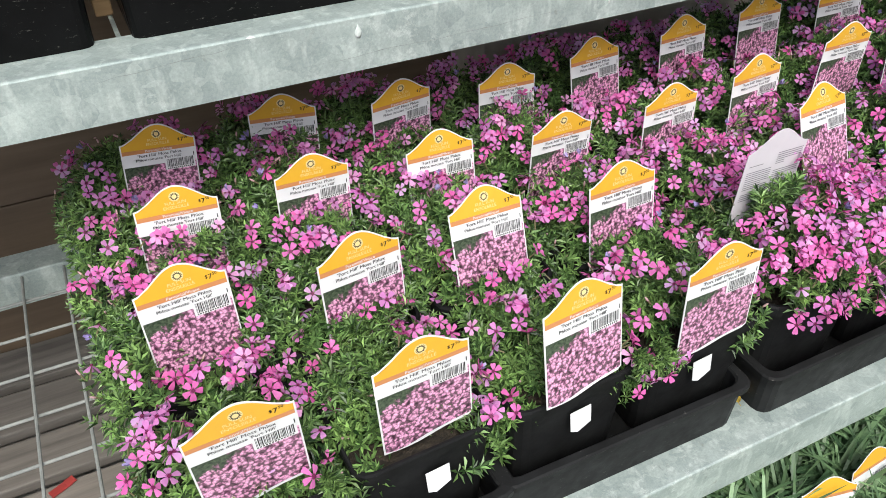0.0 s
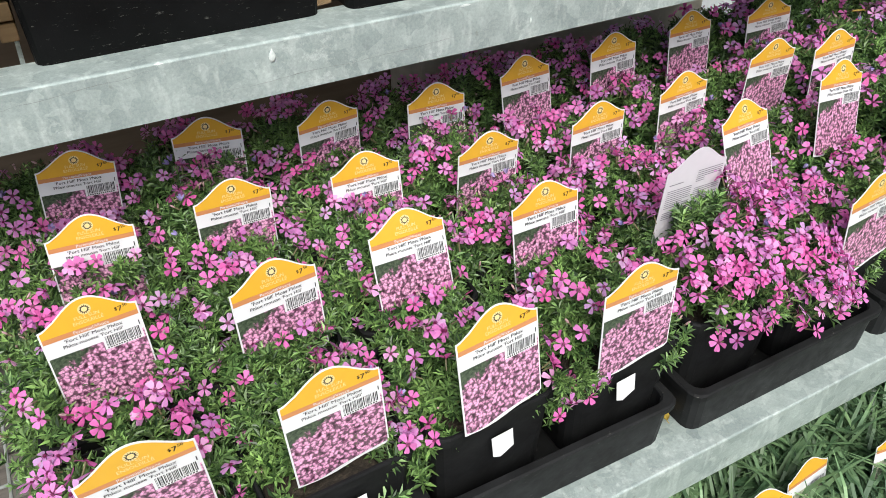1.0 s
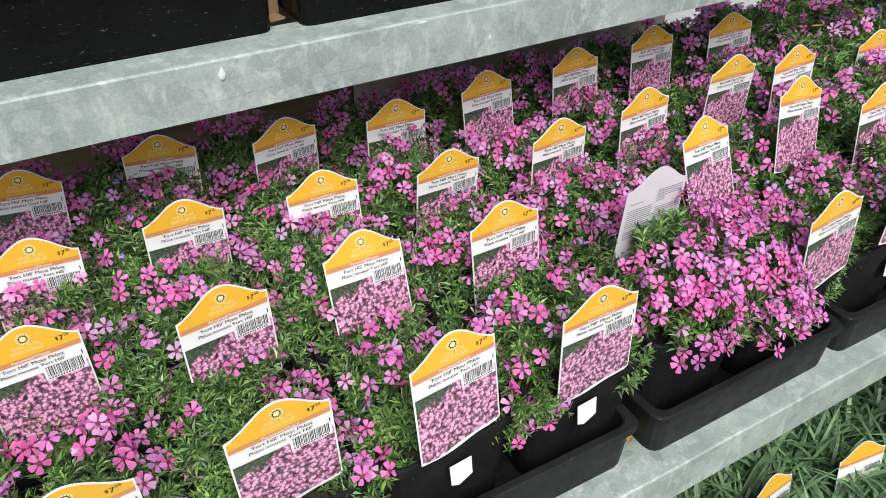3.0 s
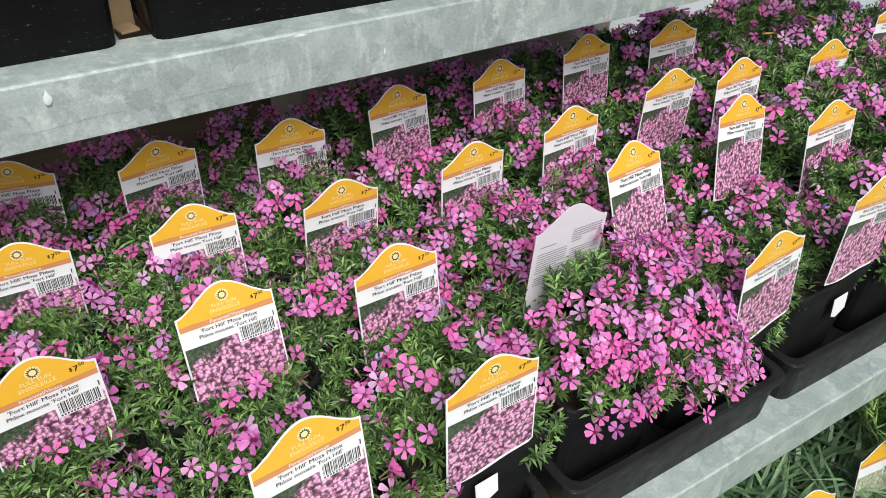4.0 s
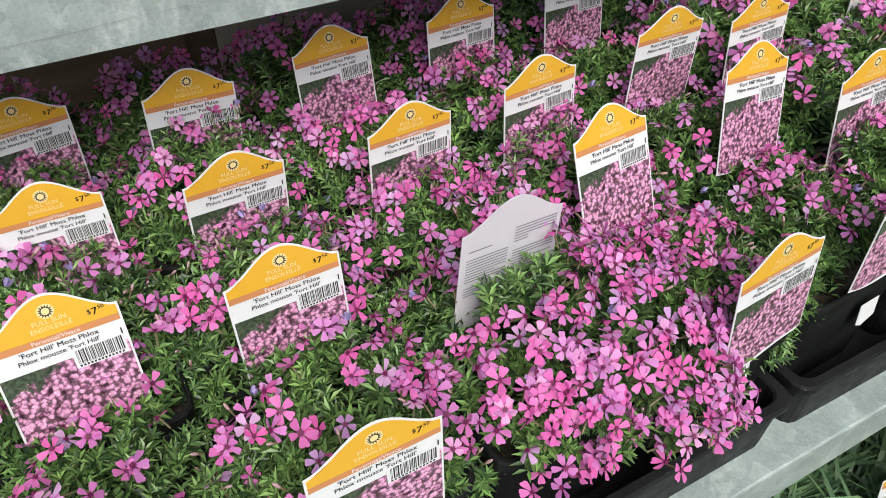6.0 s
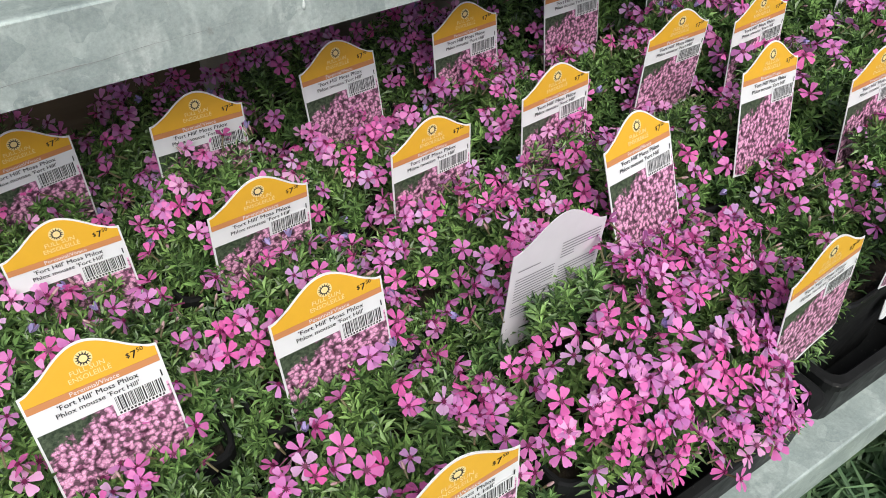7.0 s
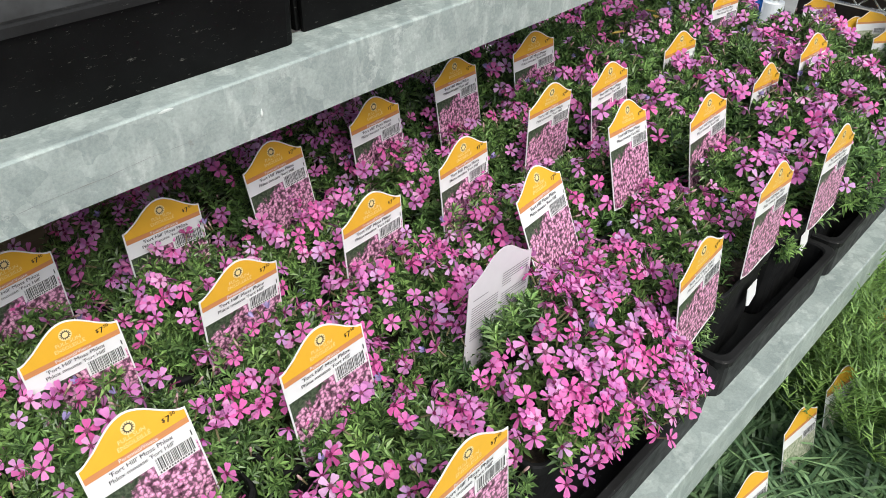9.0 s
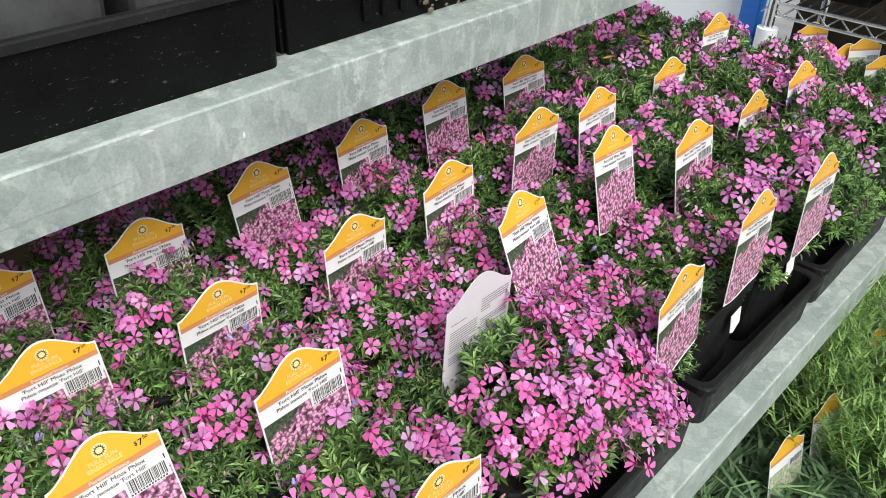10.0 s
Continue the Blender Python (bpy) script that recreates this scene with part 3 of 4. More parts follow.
def flower_mesh(seed, petal=None):
    """Five broad notched petals round a dark eye on a short tube."""
    rng = random.Random(seed)
    bm = bmesh.new()
    cup = rng.uniform(-0.45, 0.65)
    for i in range(5):
        a = 6.283 * i / 5 + rng.uniform(-0.10, 0.10)
        wide, L, bend = rng.uniform(0.82, 1.08), rng.uniform(0.88, 1.08), rng.uniform(-0.25, 0.25)
        twist = rng.uniform(-0.45, 0.45)

        def at(r, t):
            r *= L * 0.0106
            t *= wide * 0.0036
            zz = r * (cup + bend) - 26 * r * r * 0.5 + t * twist - 34 * t * t
            return bm.verts.new((r * math.cos(a) - t * math.sin(a), r * math.sin(a) + t * math.cos(a), zz + 0.0008))

        b1, b2 = at(0.08, -0.16), at(0.08, 0.16)
        c1, c2 = at(0.34, -0.50), at(0.34, 0.50)
        m1, m0, m2 = at(0.62, -0.84), at(0.60, 0), at(0.62, 0.84)
        u1, u2 = at(0.85, -0.98), at(0.85, 0.98)
        t1, t2 = at(0.97, -0.76), at(0.97, 0.76)
        w1, n0, w2 = at(1.0, -0.34), at(0.95, 0.0), at(1.0, 0.36)
        for f in ((b1, c1, c2, b2), (c1, m1, m0), (c1, m0, c2), (c2, m0, m2), (m1, u1, t1), (m1, t1, m0), (m0, t1, w1), (m0, w1, n0), (m0, n0, w2), (m0, w2, t2), (m0, t2, m2), (m2, t2, u2)):
            bm.faces.new(f)
    for f in bm.faces:
        f.smooth = True
    r = bmesh.ops.create_cone(bm, cap_ends=True, segments=6, radius1=0.0013, radius2=0.0017, depth=0.0020, matrix=Matrix.Translation((0, 0, 0.0013)))
    for f in {f for v in r["verts"] for f in v.link_faces}:
        f.material_index = 1
    r = bmesh.ops.create_cone(bm, cap_ends=False, segments=5, radius1=0.0009, radius2=0.0011, depth=0.013, matrix=Matrix.Translation((0, 0, -0.0068)))
    for f in {f for v in r["verts"] for f in v.link_faces}:
        f.material_index = 2
    # ten dark rays round the eye
    for i in range(10):
        a = 6.283 * (i + 0.25) / 10
        c, s = math.cos(a), math.sin(a)
        vs = [bm.verts.new((x * c - y * s, x * s + y * c, 0.0014 + 0.6 * x * max(cup, -0.1))) for x, y in ((0.0012, -0.0004), (0.0030, -0.0002), (0.0030, 0.0002), (0.0012, 0.0004))]
        bm.faces.new(vs).material_index = 1
    me = bpy.data.meshes.new("flower")
    bm.to_mesh(me)
    bm.free()
    for mm in (petal or PETAL, EYE_M, CALYX):
        me.materials.append(mm)
    return me


def bud_mesh():
    """A furled pointed bud on a green calyx."""
    bm = bmesh.new()
    bmesh.ops.create_uvsphere(bm, u_segments=6, v_segments=5, radius=0.0015, matrix=Matrix.Diagonal((1, 1, 2.9, 1)))
    r = bmesh.ops.create_cone(bm, cap_ends=False, segments=5, radius1=0.0008, radius2=0.0014, depth=0.008, matrix=Matrix.Translation((0, 0, -0.0068)))
    for f in {f for v in r["verts"] for f in v.link_faces}:
        f.material_index = 1
    for f in bm.faces:
        f.smooth = True
    me = bpy.data.meshes.new("bud")
    bm.to_mesh(me)
    bm.free()
    me.materials.append(BUD)
    me.materials.append(CALYX)
    return me


def withered_mesh(seed):
    """A spent flower, its petals folded to a crumpled twist."""
    rng = random.Random(seed)
    bm = bmesh.new()
    for i in range(5):
        a = 6.283 * i / 5
        rows = []
        for t, w in ((0.0, 0.0006), (0.5, 0.0020), (1.0, 0.0012)):
            r = 0.001 + 0.0035 * t * rng.uniform(0.6, 1.2)
            z = 0.008 * t + rng.uniform(-0.001, 0.001)
            rows.append([bm.verts.new((r * math.cos(a) - k * w * math.sin(a), r * math.sin(a) + k * w * math.cos(a), z)) for k in (-1, 1)])
        for p, q in zip(rows, rows[1:]):
            bm.faces.new((p[0], p[1], q[1], q[0]))
    me = bpy.data.meshes.new("withered_flower")
    bm.to_mesh(me)
    bm.free()
    me.materials.append(WITHERED)
    return me


FLOWERS = [flower_mesh(100 + i) for i in range(22)]
LILACS = [flower_mesh(200 + i, LILAC) for i in range(12)]
BUDS = bud_mesh()
SPENT = [withered_mesh(300 + i) for i in range(3)]
SPREAD, TALL = 0.088, 0.050

pot_bm = pot_mesh()
POT_DATA = bpy.data.meshes.new("pot")
pot_bm.to_mesh(POT_DATA)
pot_bm.free()
POT_DATA.materials.append(POT)
rim_bm = pot_rim_mesh()
RIM_DATA = bpy.data.meshes.new("rim")
rim_bm.to_mesh(RIM_DATA)
rim_bm.free()
RIM_DATA.materials.append(POT)
soil_bm = soil_mesh()
SOIL_DATA = bpy.data.meshes.new("soil")
soil_bm.to_mesh(SOIL_DATA)
soil_bm.free()
SOIL_DATA.materials.append(SOIL)
POT_UP, RIM_UP = POT_DATA.copy(), RIM_DATA.copy()
for me in (POT_UP, RIM_UP):
    me.materials[0] = POTGREY


def flower_pose(x, y, z, rng, lean=0.6):
    d = Vector((x / SPREAD * lean + rng.gauss(0, 0.72), y / SPREAD * lean + rng.gauss(0, 0.72) - 0.25, 1.0 + rng.gauss(0, 0.1)))
    m = Matrix.Translation((x, y, z)) @ d.to_track_quat("Z", "Y").to_matrix().to_4x4() @ Matrix.Rotation(rng.uniform(0, 6.28), 4, "Z")
    return m @ Matrix.Scale(rng.uniform(0.62, 0.85), 4)


LIFT = {(0, 0): -0.010, (1, 0): -0.006, (0, 1): 0.004, (2, 1): 0.012, (2, 0): -0.004, (3, 2): 0.008, (1, 2): 0.010, (7, 0): 0.006, (4, 0): 0.010}


def phlox(col, row, blooms, style="full"):
    rng = random.Random(col * 31 + row * 7 + 5)
    x = COL0 + PITCH * col + rng.uniform(-0.003, 0.003)
    y = ROW0 + PITCH * row + rng.uniform(-0.003, 0.003)
    words = {"full": "pink moss phlox in a square black pot", "cut": "pink moss phlox in a black pot with a slotted tag", "spill": "dense pink moss phlox spilling over its black pot",
             "edge": "spreading pink moss phlox in a square black pot"}
    p = thing("potted_phlox", pose(x, y, SHELF + 0.004), words[style], "potted plant", "potted phlox on the lower shelf")
    share("rim", RIM_DATA, share("pot", POT_DATA, p, pose(0, 0, 0, 0, 0, rng.uniform(-2, 2))), Matrix())
    share("soil", SOIL_DATA, p, Matrix())
    far = col > 6
    spread, tall, count = {"full": (0.094, TALL, 300), "cut": (0.091, TALL, 270), "spill": (0.128, 0.056, 460), "edge": (0.098, TALL, 300)}[style]
    lift = LIFT.get((col, row), 0.008 if row == 3 and not far else 0.018 if col > 7 else 0.010 if far and row else 0.0)
    seed = 10 + col * 4 + row
    shift = 0.026 if style == "spill" else 0.0
    tagged(share("foliage", foliage_mesh(x + shift, y, seed, spread, tall, count, style == "cut", style == "spill", lift, far), p, pose(shift, 0, 0)), kind="stuff")

    def top(fx, fy):
        return canopy(x + shift + fx, y + fy, x + shift, y, spread, tall, seed, lift) - SHELF - 0.004

    n = tries = 0
    front = ((-0.075, -0.045), (-0.05, -0.062), (-0.015, -0.045), (0.03, -0.06), (0.055, -0.100), (0.066, -0.086), (0.060, -0.102), (0.0, -0.090), (-0.03, -0.082), (0.025, -0.11), (0.075, -0.05), (0.02, -0.015), (0.022, 0.022), (0.032, 0.010), (-0.062, -0.075), (-0.040, -0.092), (-0.020, -0.070))
    centres = [(rng.uniform(-0.07, 0.07), rng.uniform(-0.075, 0.07)) for _ in range(max(4, blooms // 7))]
    blooms = int(blooms * (1.18 if style == "spill" else 0.92 if row == 3 else 0.84 if far else 0.72))
    while n < blooms and tries < blooms * 10:
        tries += 1
        if rng.random() < (0.50 if style == "spill" else 0.70):
            cx, cy = rng.choice(front if style == "spill" else centres)
            fx, fy = rng.gauss(cx, 0.0135), rng.gauss(cy, 0.0135)
        else:
            r, a = spread * math.sqrt(rng.random()), rng.uniform(0, 6.283)
            fx, fy = r * math.cos(a), r * math.sin(a)
        if math.hypot(fx, fy) > spread * (1.07 if style == "spill" else 1.02) or (style == "cut" and (fy < -0.044 and abs(fx) < 0.045 or fy < -0.064)):
            continue
        if style == "spill" and fy < -0.055 and fy < brink(fx) - 0.004:
            continue
        fz = top(fx, fy) + rng.uniform(0.001, 0.009)
        fz = max(fz, POT_H + 0.002) if style != "spill" else max(fz + 0.006, POT_H + 0.006 + 0.012 * rng.random()) if fy > -0.07 else fz + 0.006 if rng.random() < 0.6 and fz > POT_H - 0.01 else POT_H + rng.uniform(-0.012, 0.020)
        wx, wy = x + shift + fx, y + fy
        if style == "spill" and wx < 0.795 and 0.428 < wy < 0.460:
            continue
        if any(abs(wx - t[0]) < 0.040 and 0 < t[1] - wy < 0.05 for t in SIGHT):
            fz -= 0.006
        # Row 3's extra lilac puts the upper shelf's violet shade into the petals.
        lilac = rng.random() < (0.55 if style == "spill" and fx > 0.02 and fy > -0.02 else 0.55 if row == 3 else 0.62 if far else 0.32)
        share("flower", rng.choice(LILACS if lilac else FLOWERS), p, flower_pose(fx + shift, fy, fz, rng) @ Matrix.Scale(1.24 if far else 1.0, 4))
        n += 1
    for k in range(rng.randrange(17, 25)):
        r, a = spread * math.sqrt(rng.random()), rng.uniform(0, 6.283)
        fx, fy = r * math.cos(a), r * math.sin(a)
        if style == "cut" and fy < -0.044 and abs(fx) < 0.045 or style == "spill" and fy < brink(fx):
            continue
        m = flower_pose(fx + shift, fy, max(top(fx, fy), POT_H) + 0.003, rng, 0.9)
        if k < 3:
            share("withered_flower", rng.choice(SPENT), p, m)
        else:
            share("bud", BUDS, p, m)
    return p


BLOOMS = ((76, 56, 60, 78, 285, 96, 74, 60, 66, 58, 58, 50), (92, 84, 66, 92, 150, 140, 90, 56, 50, 52, 54, 50),
          (78, 78, 56, 96, 112, 104, 104, 42, 36, 48, 48, 50), (100, 90, 92, 88, 92, 84, 60, 40, 38, 50, 46, 40))
def sprig_mesh(seed):
    """A few leafy shoots that hang down from one point."""
    rng = random.Random(seed)
    shoots = []
    for k in range(9):
        a = rng.uniform(-1.0, 1.0)
        L = rng.uniform(0.010, 0.022)
        for t in (0.35, 0.7, 1.0):
            p = np.array([math.sin(a) * L * t, -0.022 * t - 0.006 * rng.random(), 0.012 * t - L * 1.1 * t * t])
            shoots.append((p, np.array([math.sin(a) * 0.7, -0.9, 0.45 - 0.8 * t + rng.gauss(0, 0.2)])))
    return leafy_mesh("sprig", shoots, np.random.default_rng(seed), 0.0105, 2)


SPRIGS = [sprig_mesh(90 + i) for i in range(3)]
SPRIG_AT = {(2, 0): ((0.058, 1),), (3, 0): ((-0.062, 0),), (0, 0): ((-0.06, 0), (0.055, 1)), (8, 0): ((0.0, 1),), (9, 0): ((0.02, 0),)}


def sprigs(p, col, row):
    rng = random.Random(col + 40)
    for x, i in SPRIG_AT.get((col, row), ()):
        tagged(share("sprig", SPRIGS[i], p, pose(x, -0.056, POT_H + 0.016)), kind="stuff")
        for _ in range(3):
            fx, drop = x + rng.gauss(0, 0.012), rng.uniform(0.002, 0.026)
            m = Matrix.Translation((fx, -0.082 - drop * 0.1, POT_H + 0.016 - drop)) @ Vector((rng.gauss(0, 0.4), -1, rng.uniform(-0.3, 0.5))).to_track_quat("Z", "Y").to_matrix().to_4x4()
            share("flower", rng.choice(LILACS + FLOWERS), p, m @ Matrix.Scale(rng.uniform(0.6, 0.8), 4))


for row in range(4):
    for col in range(11 if row > 0 else 10):
        style = "full"
        if row == 0:
            style = "spill" if col == 4 else "edge" if col > 7 else "cut"
        if col == 0 and row > 0:
            style = "edge"
        sprigs(phlox(col, row, BLOOMS[row][col], style), col, row)

for k in range(8):
    for j in range(2):
        p = thing("black_pot", pose((-0.24, -0.1085, 0.023, 0.1545, 0.301, 0.4285, 0.578, 0.710)[k], 0.753 + 0.129 * j, 0.6065, 0, 0, (k * 7 % 5) - 2), "plain black square pot of soil in the upper tray", "pot", "pots in the upper trays")
        share("body", POT_UP, p, Matrix())
        share("rim", RIM_UP, p, Matrix())
        share("soil", SOIL_DATA, p, Matrix())

# ---- tags ----
W = 0.077


def arch(x, w=W, h=0.0198):
    return h * (0.5 + 0.5 * math.cos(2 * math.pi * x / w)) ** 0.9


def tag_outline(inset=0.0, low=-0.091, low_r=-0.082):
    xs = np.linspace(-W / 2 + inset, W / 2 - inset, 25)
    top = [(x, arch(x) - inset) for x in xs]
    base = [(W / 2 - inset, low_r), (W / 2 - 0.004 - inset, low_r - 0.003)]
    for i in range(1, 8):
        t = i / 8
        base.append((W / 2 - 0.006 - t * (W - 0.012), low_r - 0.004 + (low - low_r + 0.002) * t + 0.0012 * math.sin(t * 7)))
    base.append((-W / 2 + inset, low))
    return top + base


def mesh_of(bm, *mats):
    me = bpy.data.meshes.new("m")
    bm.to_mesh(me)
    bm.free()
    for mm in mats:
        me.materials.append(mm)
    return me


def text_mesh(words, size, mat, align="LEFT", bold=0.0):
    cu = bpy.data.curves.new("t", "FONT")
    cu.body, cu.size, cu.align_x, cu.resolution_u = words, size, align, 2
    ob = bpy.data.objects.new("t", cu)
    scene.collection.objects.link(ob)
    me = bpy.data.meshes.new_from_object(ob.evaluated_get(bpy.context.evaluated_depsgraph_get()))
    bpy.data.objects.remove(ob)
    me.transform(Matrix.Rotation(radians(90), 4, "X"))
    if bold:
        bm = bmesh.new()
        bm.from_mesh(me)
        for dx in (-bold, bold):
            twin = me.copy()
            twin.transform(Matrix.Translation((dx, -0.00002, 0)))
            bm.from_mesh(twin)
            bpy.data.meshes.remove(twin)
        bm.to_mesh(me)
        bm.free()
    me.materials.clear()
    me.materials.append(mat)
    return me


def tag_meshes():
    D = {}
    D["card"] = mesh_of(flat_mesh(tag_outline()), WHITE)
    xs = np.linspace(-W / 2 + 0.0014, W / 2 - 0.0014, 25)
    head = [(x, arch(x) - 0.0014) for x in xs] + [(W / 2 - 0.0014, -0.0072), (-W / 2 + 0.0014, -0.0072)]
    D["header"] = mesh_of(flat_mesh(head, 0.0002, -0.0006), YELLOW)
    a = W / 2 - 0.0014
    D["stripe"] = mesh_of(flat_mesh([(-a, -0.0073), (a, -0.0073), (a, -0.0116), (-a, -0.0116)], 0.0002, -0.0006), ORANGE)
    low = [(a, -0.0262), (a, -0.0815)]
    for i in range(1, 8):
        t = i / 8
        low.append((a - 0.006 - t * (2 * a - 0.006), -0.0835 - 0.006 * t + 0.0022 * math.sin(t * 6)))
    D["photo"] = mesh_of(flat_mesh(low + [(-a, -0.0885), (-a, -0.0262)], 0.0002, -0.0006), PHOTO)
    D["label_panel"] = mesh_of(flat_mesh([(0.0045, -0.0212), (0.0358, -0.0212), (0.0358, -0.0345), (0.0045, -0.0345)], 0.0002, -0.00085), WHITE)
    bm = bmesh.new()
    rng = random.Random(4)
    x = 0.0065
    while x < 0.0335:
        wd = rng.choice((0.0003, 0.0003, 0.0006, 0.0009))
        vs = [bm.verts.new((px, -0.00105, pz)) for px, pz in ((x, -0.0222), (x + wd, -0.0222), (x + wd, -0.0318), (x, -0.0318))]
        bm.faces.new(vs)
        x += wd + rng.choice((0.0003, 0.0004, 0.0007))
    x = 0.0065
    while x < 0.033:
        vs = [bm.verts.new((px, -0.00105, pz)) for px, pz in ((x, -0.0324), (x + 0.0013, -0.0324), (x + 0.0013, -0.0338), (x, -0.0338))]
        bm.faces.new(vs)
        x += 0.0021
    vs = [bm.verts.new((px, -0.00105, pz)) for px, pz in ((0.0348, -0.0172), (0.0356, -0.0172), (0.0356, -0.0215), (0.0348, -0.0215))]
    bm.faces.new(vs)
    D["barcode"] = mesh_of(bm, INK)
    bm = bmesh.new()
    n = 24
    ring = [[bm.verts.new((r * math.cos(6.2832 * i / n), -0.0009, 0.0086 + r * math.sin(6.2832 * i / n))) for i in range(n)] for r in (0.0023, 0.0029)]
    for i in range(n):
        bm.faces.new((ring[0][i], ring[0][(i + 1) % n], ring[1][(i + 1) % n], ring[1][i]))
    for i in range(14):
        a0 = 6.2832 * i / 14
        pts = [(0.0029, -0.17), (0.0047, 0.02), (0.0029, 0.17)]
        bm.faces.new([bm.verts.new((r * math.cos(a0 + d), -0.0009, 0.0086 + r * math.sin(a0 + d))) for r, d in pts])
    D["sun_emblem"] = mesh_of(bm, INK)
    bm = bmesh.new()
    bmesh.ops.create_circle(bm, cap_ends=True, segments=20, radius=0.0049, matrix=Matrix.Translation((0, -0.00078, 0.0086)) @ Matrix.Rotation(radians(90), 4, "X"))
    D["emblem_disc"] = mesh_of(bm, PALE)
    return D


TAG = tag_meshes()
TAG["leaf_photo"] = TAG["photo"].copy()
TAG["leaf_photo"].materials[0] = LEAFPHOTO
LINES = (("heading", "FULL SUN", 0.0045, PALE, "CENTER", 0, 0.0008, 0.0), ("heading", "ENSOLEILLÉ", 0.0045, PALE, "CENTER", 0, -0.0036, 0.0),
         ("heading", "Perennial/Vivace", 0.0042, WHITE, "CENTER", 0, -0.0107, 0.0),
         ("title", "'Fort Hill' Moss Phlox", 0.0047, INK, "LEFT", -0.0222, -0.0160, 0.00005), ("title", "Phlox mousse 'Fort Hill'", 0.0044, INK, "LEFT", -0.0245, -0.0206, 0.00004),
         ("price", "$", 0.0044, INK, "LEFT", 0.0205, -0.0020, 0.00007), ("price", "7", 0.0068, INK, "LEFT", 0.0232, -0.0034, 0.00012), ("price", "50", 0.0038, INK, "LEFT", 0.0270, -0.0006, 0.00007))
WRITING = []
for nm, words, size, mat, align, x, z, bold in LINES:
    me = text_mesh(words, size, mat, align, bold)
    if nm == "title":
        me.transform(Matrix.Diagonal((1.10, 1, 1, 1)))
    WRITING.append((nm, me, x, z))
TONGUE = mesh_of(flat_mesh([(-0.011, 0.011), (0.010, 0.013), (0.0105, -0.006), (-0.003, -0.013), (-0.010, -0.010)], 0.0006), WHITE)


def plant_tag(x, y, z, yaw, lean, roll, tongue=False):
    t = thing("plant_tag", pose(x, y, z) @ pose(0, 0, 0, 0, 0, yaw) @ pose(0, 0, 0, -lean) @ pose(0, 0, 0, 0, roll), "white and yellow printed plant tag with a pink flower photo", "plant tag", "tags in the phlox pots")
    made = {nm: share(nm, TAG[nm], t, Matrix()) for nm in ("card", "header", "stripe", "photo", "label_panel")}
    share("barcode", TAG["barcode"], made["label_panel"], Matrix())
    share("emblem_disc", TAG["emblem_disc"], made["header"], Matrix())
    share("sun_emblem", TAG["sun_emblem"], made["header"], Matrix())
    for nm, me, px, pz in WRITING:
        share(nm, me, made["card" if nm == "title" else "stripe" if pz < -0.01 else "header"], pose(px, -0.0009, pz))
    if tongue:
        back = t.matrix_basis.inverted() @ pose(x + 0.004, ROW0 - 0.0640, SHELF + 0.086, -7, 0, 0)
        share("tongue", TONGUE, t, back)["label"] = "white paper tongue through the pot's slot"
    return t


for rows in (TAGS_A, TAGS_B, TAGS_C, TAGS_D):
    for row in rows:
        plant_tag(*row[:6], rows is TAGS_A)

# one tag stands the wrong way round and shows its printed back
turned = thing("plant_tag", pose(0.769, 0.457, 0.480) @ pose(0, 0, 0, 0, 0, 1) @ pose(0, 0, 0, 1, 2), "plant tag turned round, its pale back covered with small print", "plant tag", "tags in the phlox pots")
part("card", flat_mesh([(-x, zz) for x, zz in reversed(tag_outline())]), CARDBACK, turned)
rng = random.Random(12)
bm = bmesh.new()
for x0, wid, top, n in ((-0.033, 0.018, -0.014, 1), (-0.034, 0.032, -0.021, 9), (0.002, 0.033, -0.006, 6), (0.002, 0.033, -0.026, 8), (-0.034, 0.068, -0.046, 4)):
    for k in range(n):
        zz = top - 0.0024 * k
        x1 = x0 + wid * (1 if rng.random() < 0.7 else rng.uniform(0.3, 0.9))
        bm.faces.new([bm.verts.new((px, -0.0007, pz)) for px, pz in ((x0, zz), (x1, zz), (x1, zz - 0.0008), (x0, zz - 0.0008))])
part("small_print", bm, BACKINK, turned)

# ---- low bedding plants on the ground in front ----
def blades_mesh(seed, n, spread, tall, wide):
    """Arching strap leaves from a crowded crown."""
    rng = random.Random(seed)
    v, f = [], []
    for _ in range(n):
        r, a = spread * math.sqrt(rng.random()) * 0.8, rng.uniform(0, 6.283)
        x, y = r * math.cos(a), r * math.sin(a)
        b = a + rng.gauss(0, 0.9)
        out = np.array([math.cos(b), math.sin(b), 0])
        side = np.array([-out[1], out[0], 0])
        L = tall * rng.uniform(0.6, 1.25)
        w = wide * rng.uniform(0.7, 1.2)
        rise, sag = rng.uniform(0.5, 1.0), rng.uniform(0.25, 0.8)
        p0 = np.array([x, y, 0.0])
        base = len(v)
        for t, ww in ((0, 0.7), (0.35, 1.0), (0.7, 0.8)):
            c = p0 + out * L * t * (0.35 + 0.5 * t) + np.array([0, 0, L * (rise * t - sag * t * t * 0.8)])
            v += [c - side * w * ww, c + side * w * ww]
        c = p0 + out * L * 0.9 + np.array([0, 0, L * (rise - sag)])
        v.append(c)
        f += [(base, base + 1, base + 3, base + 2), (base + 2, base + 3, base + 5, base + 4), (base + 4, base + 5, base + 6)]
    return v, f


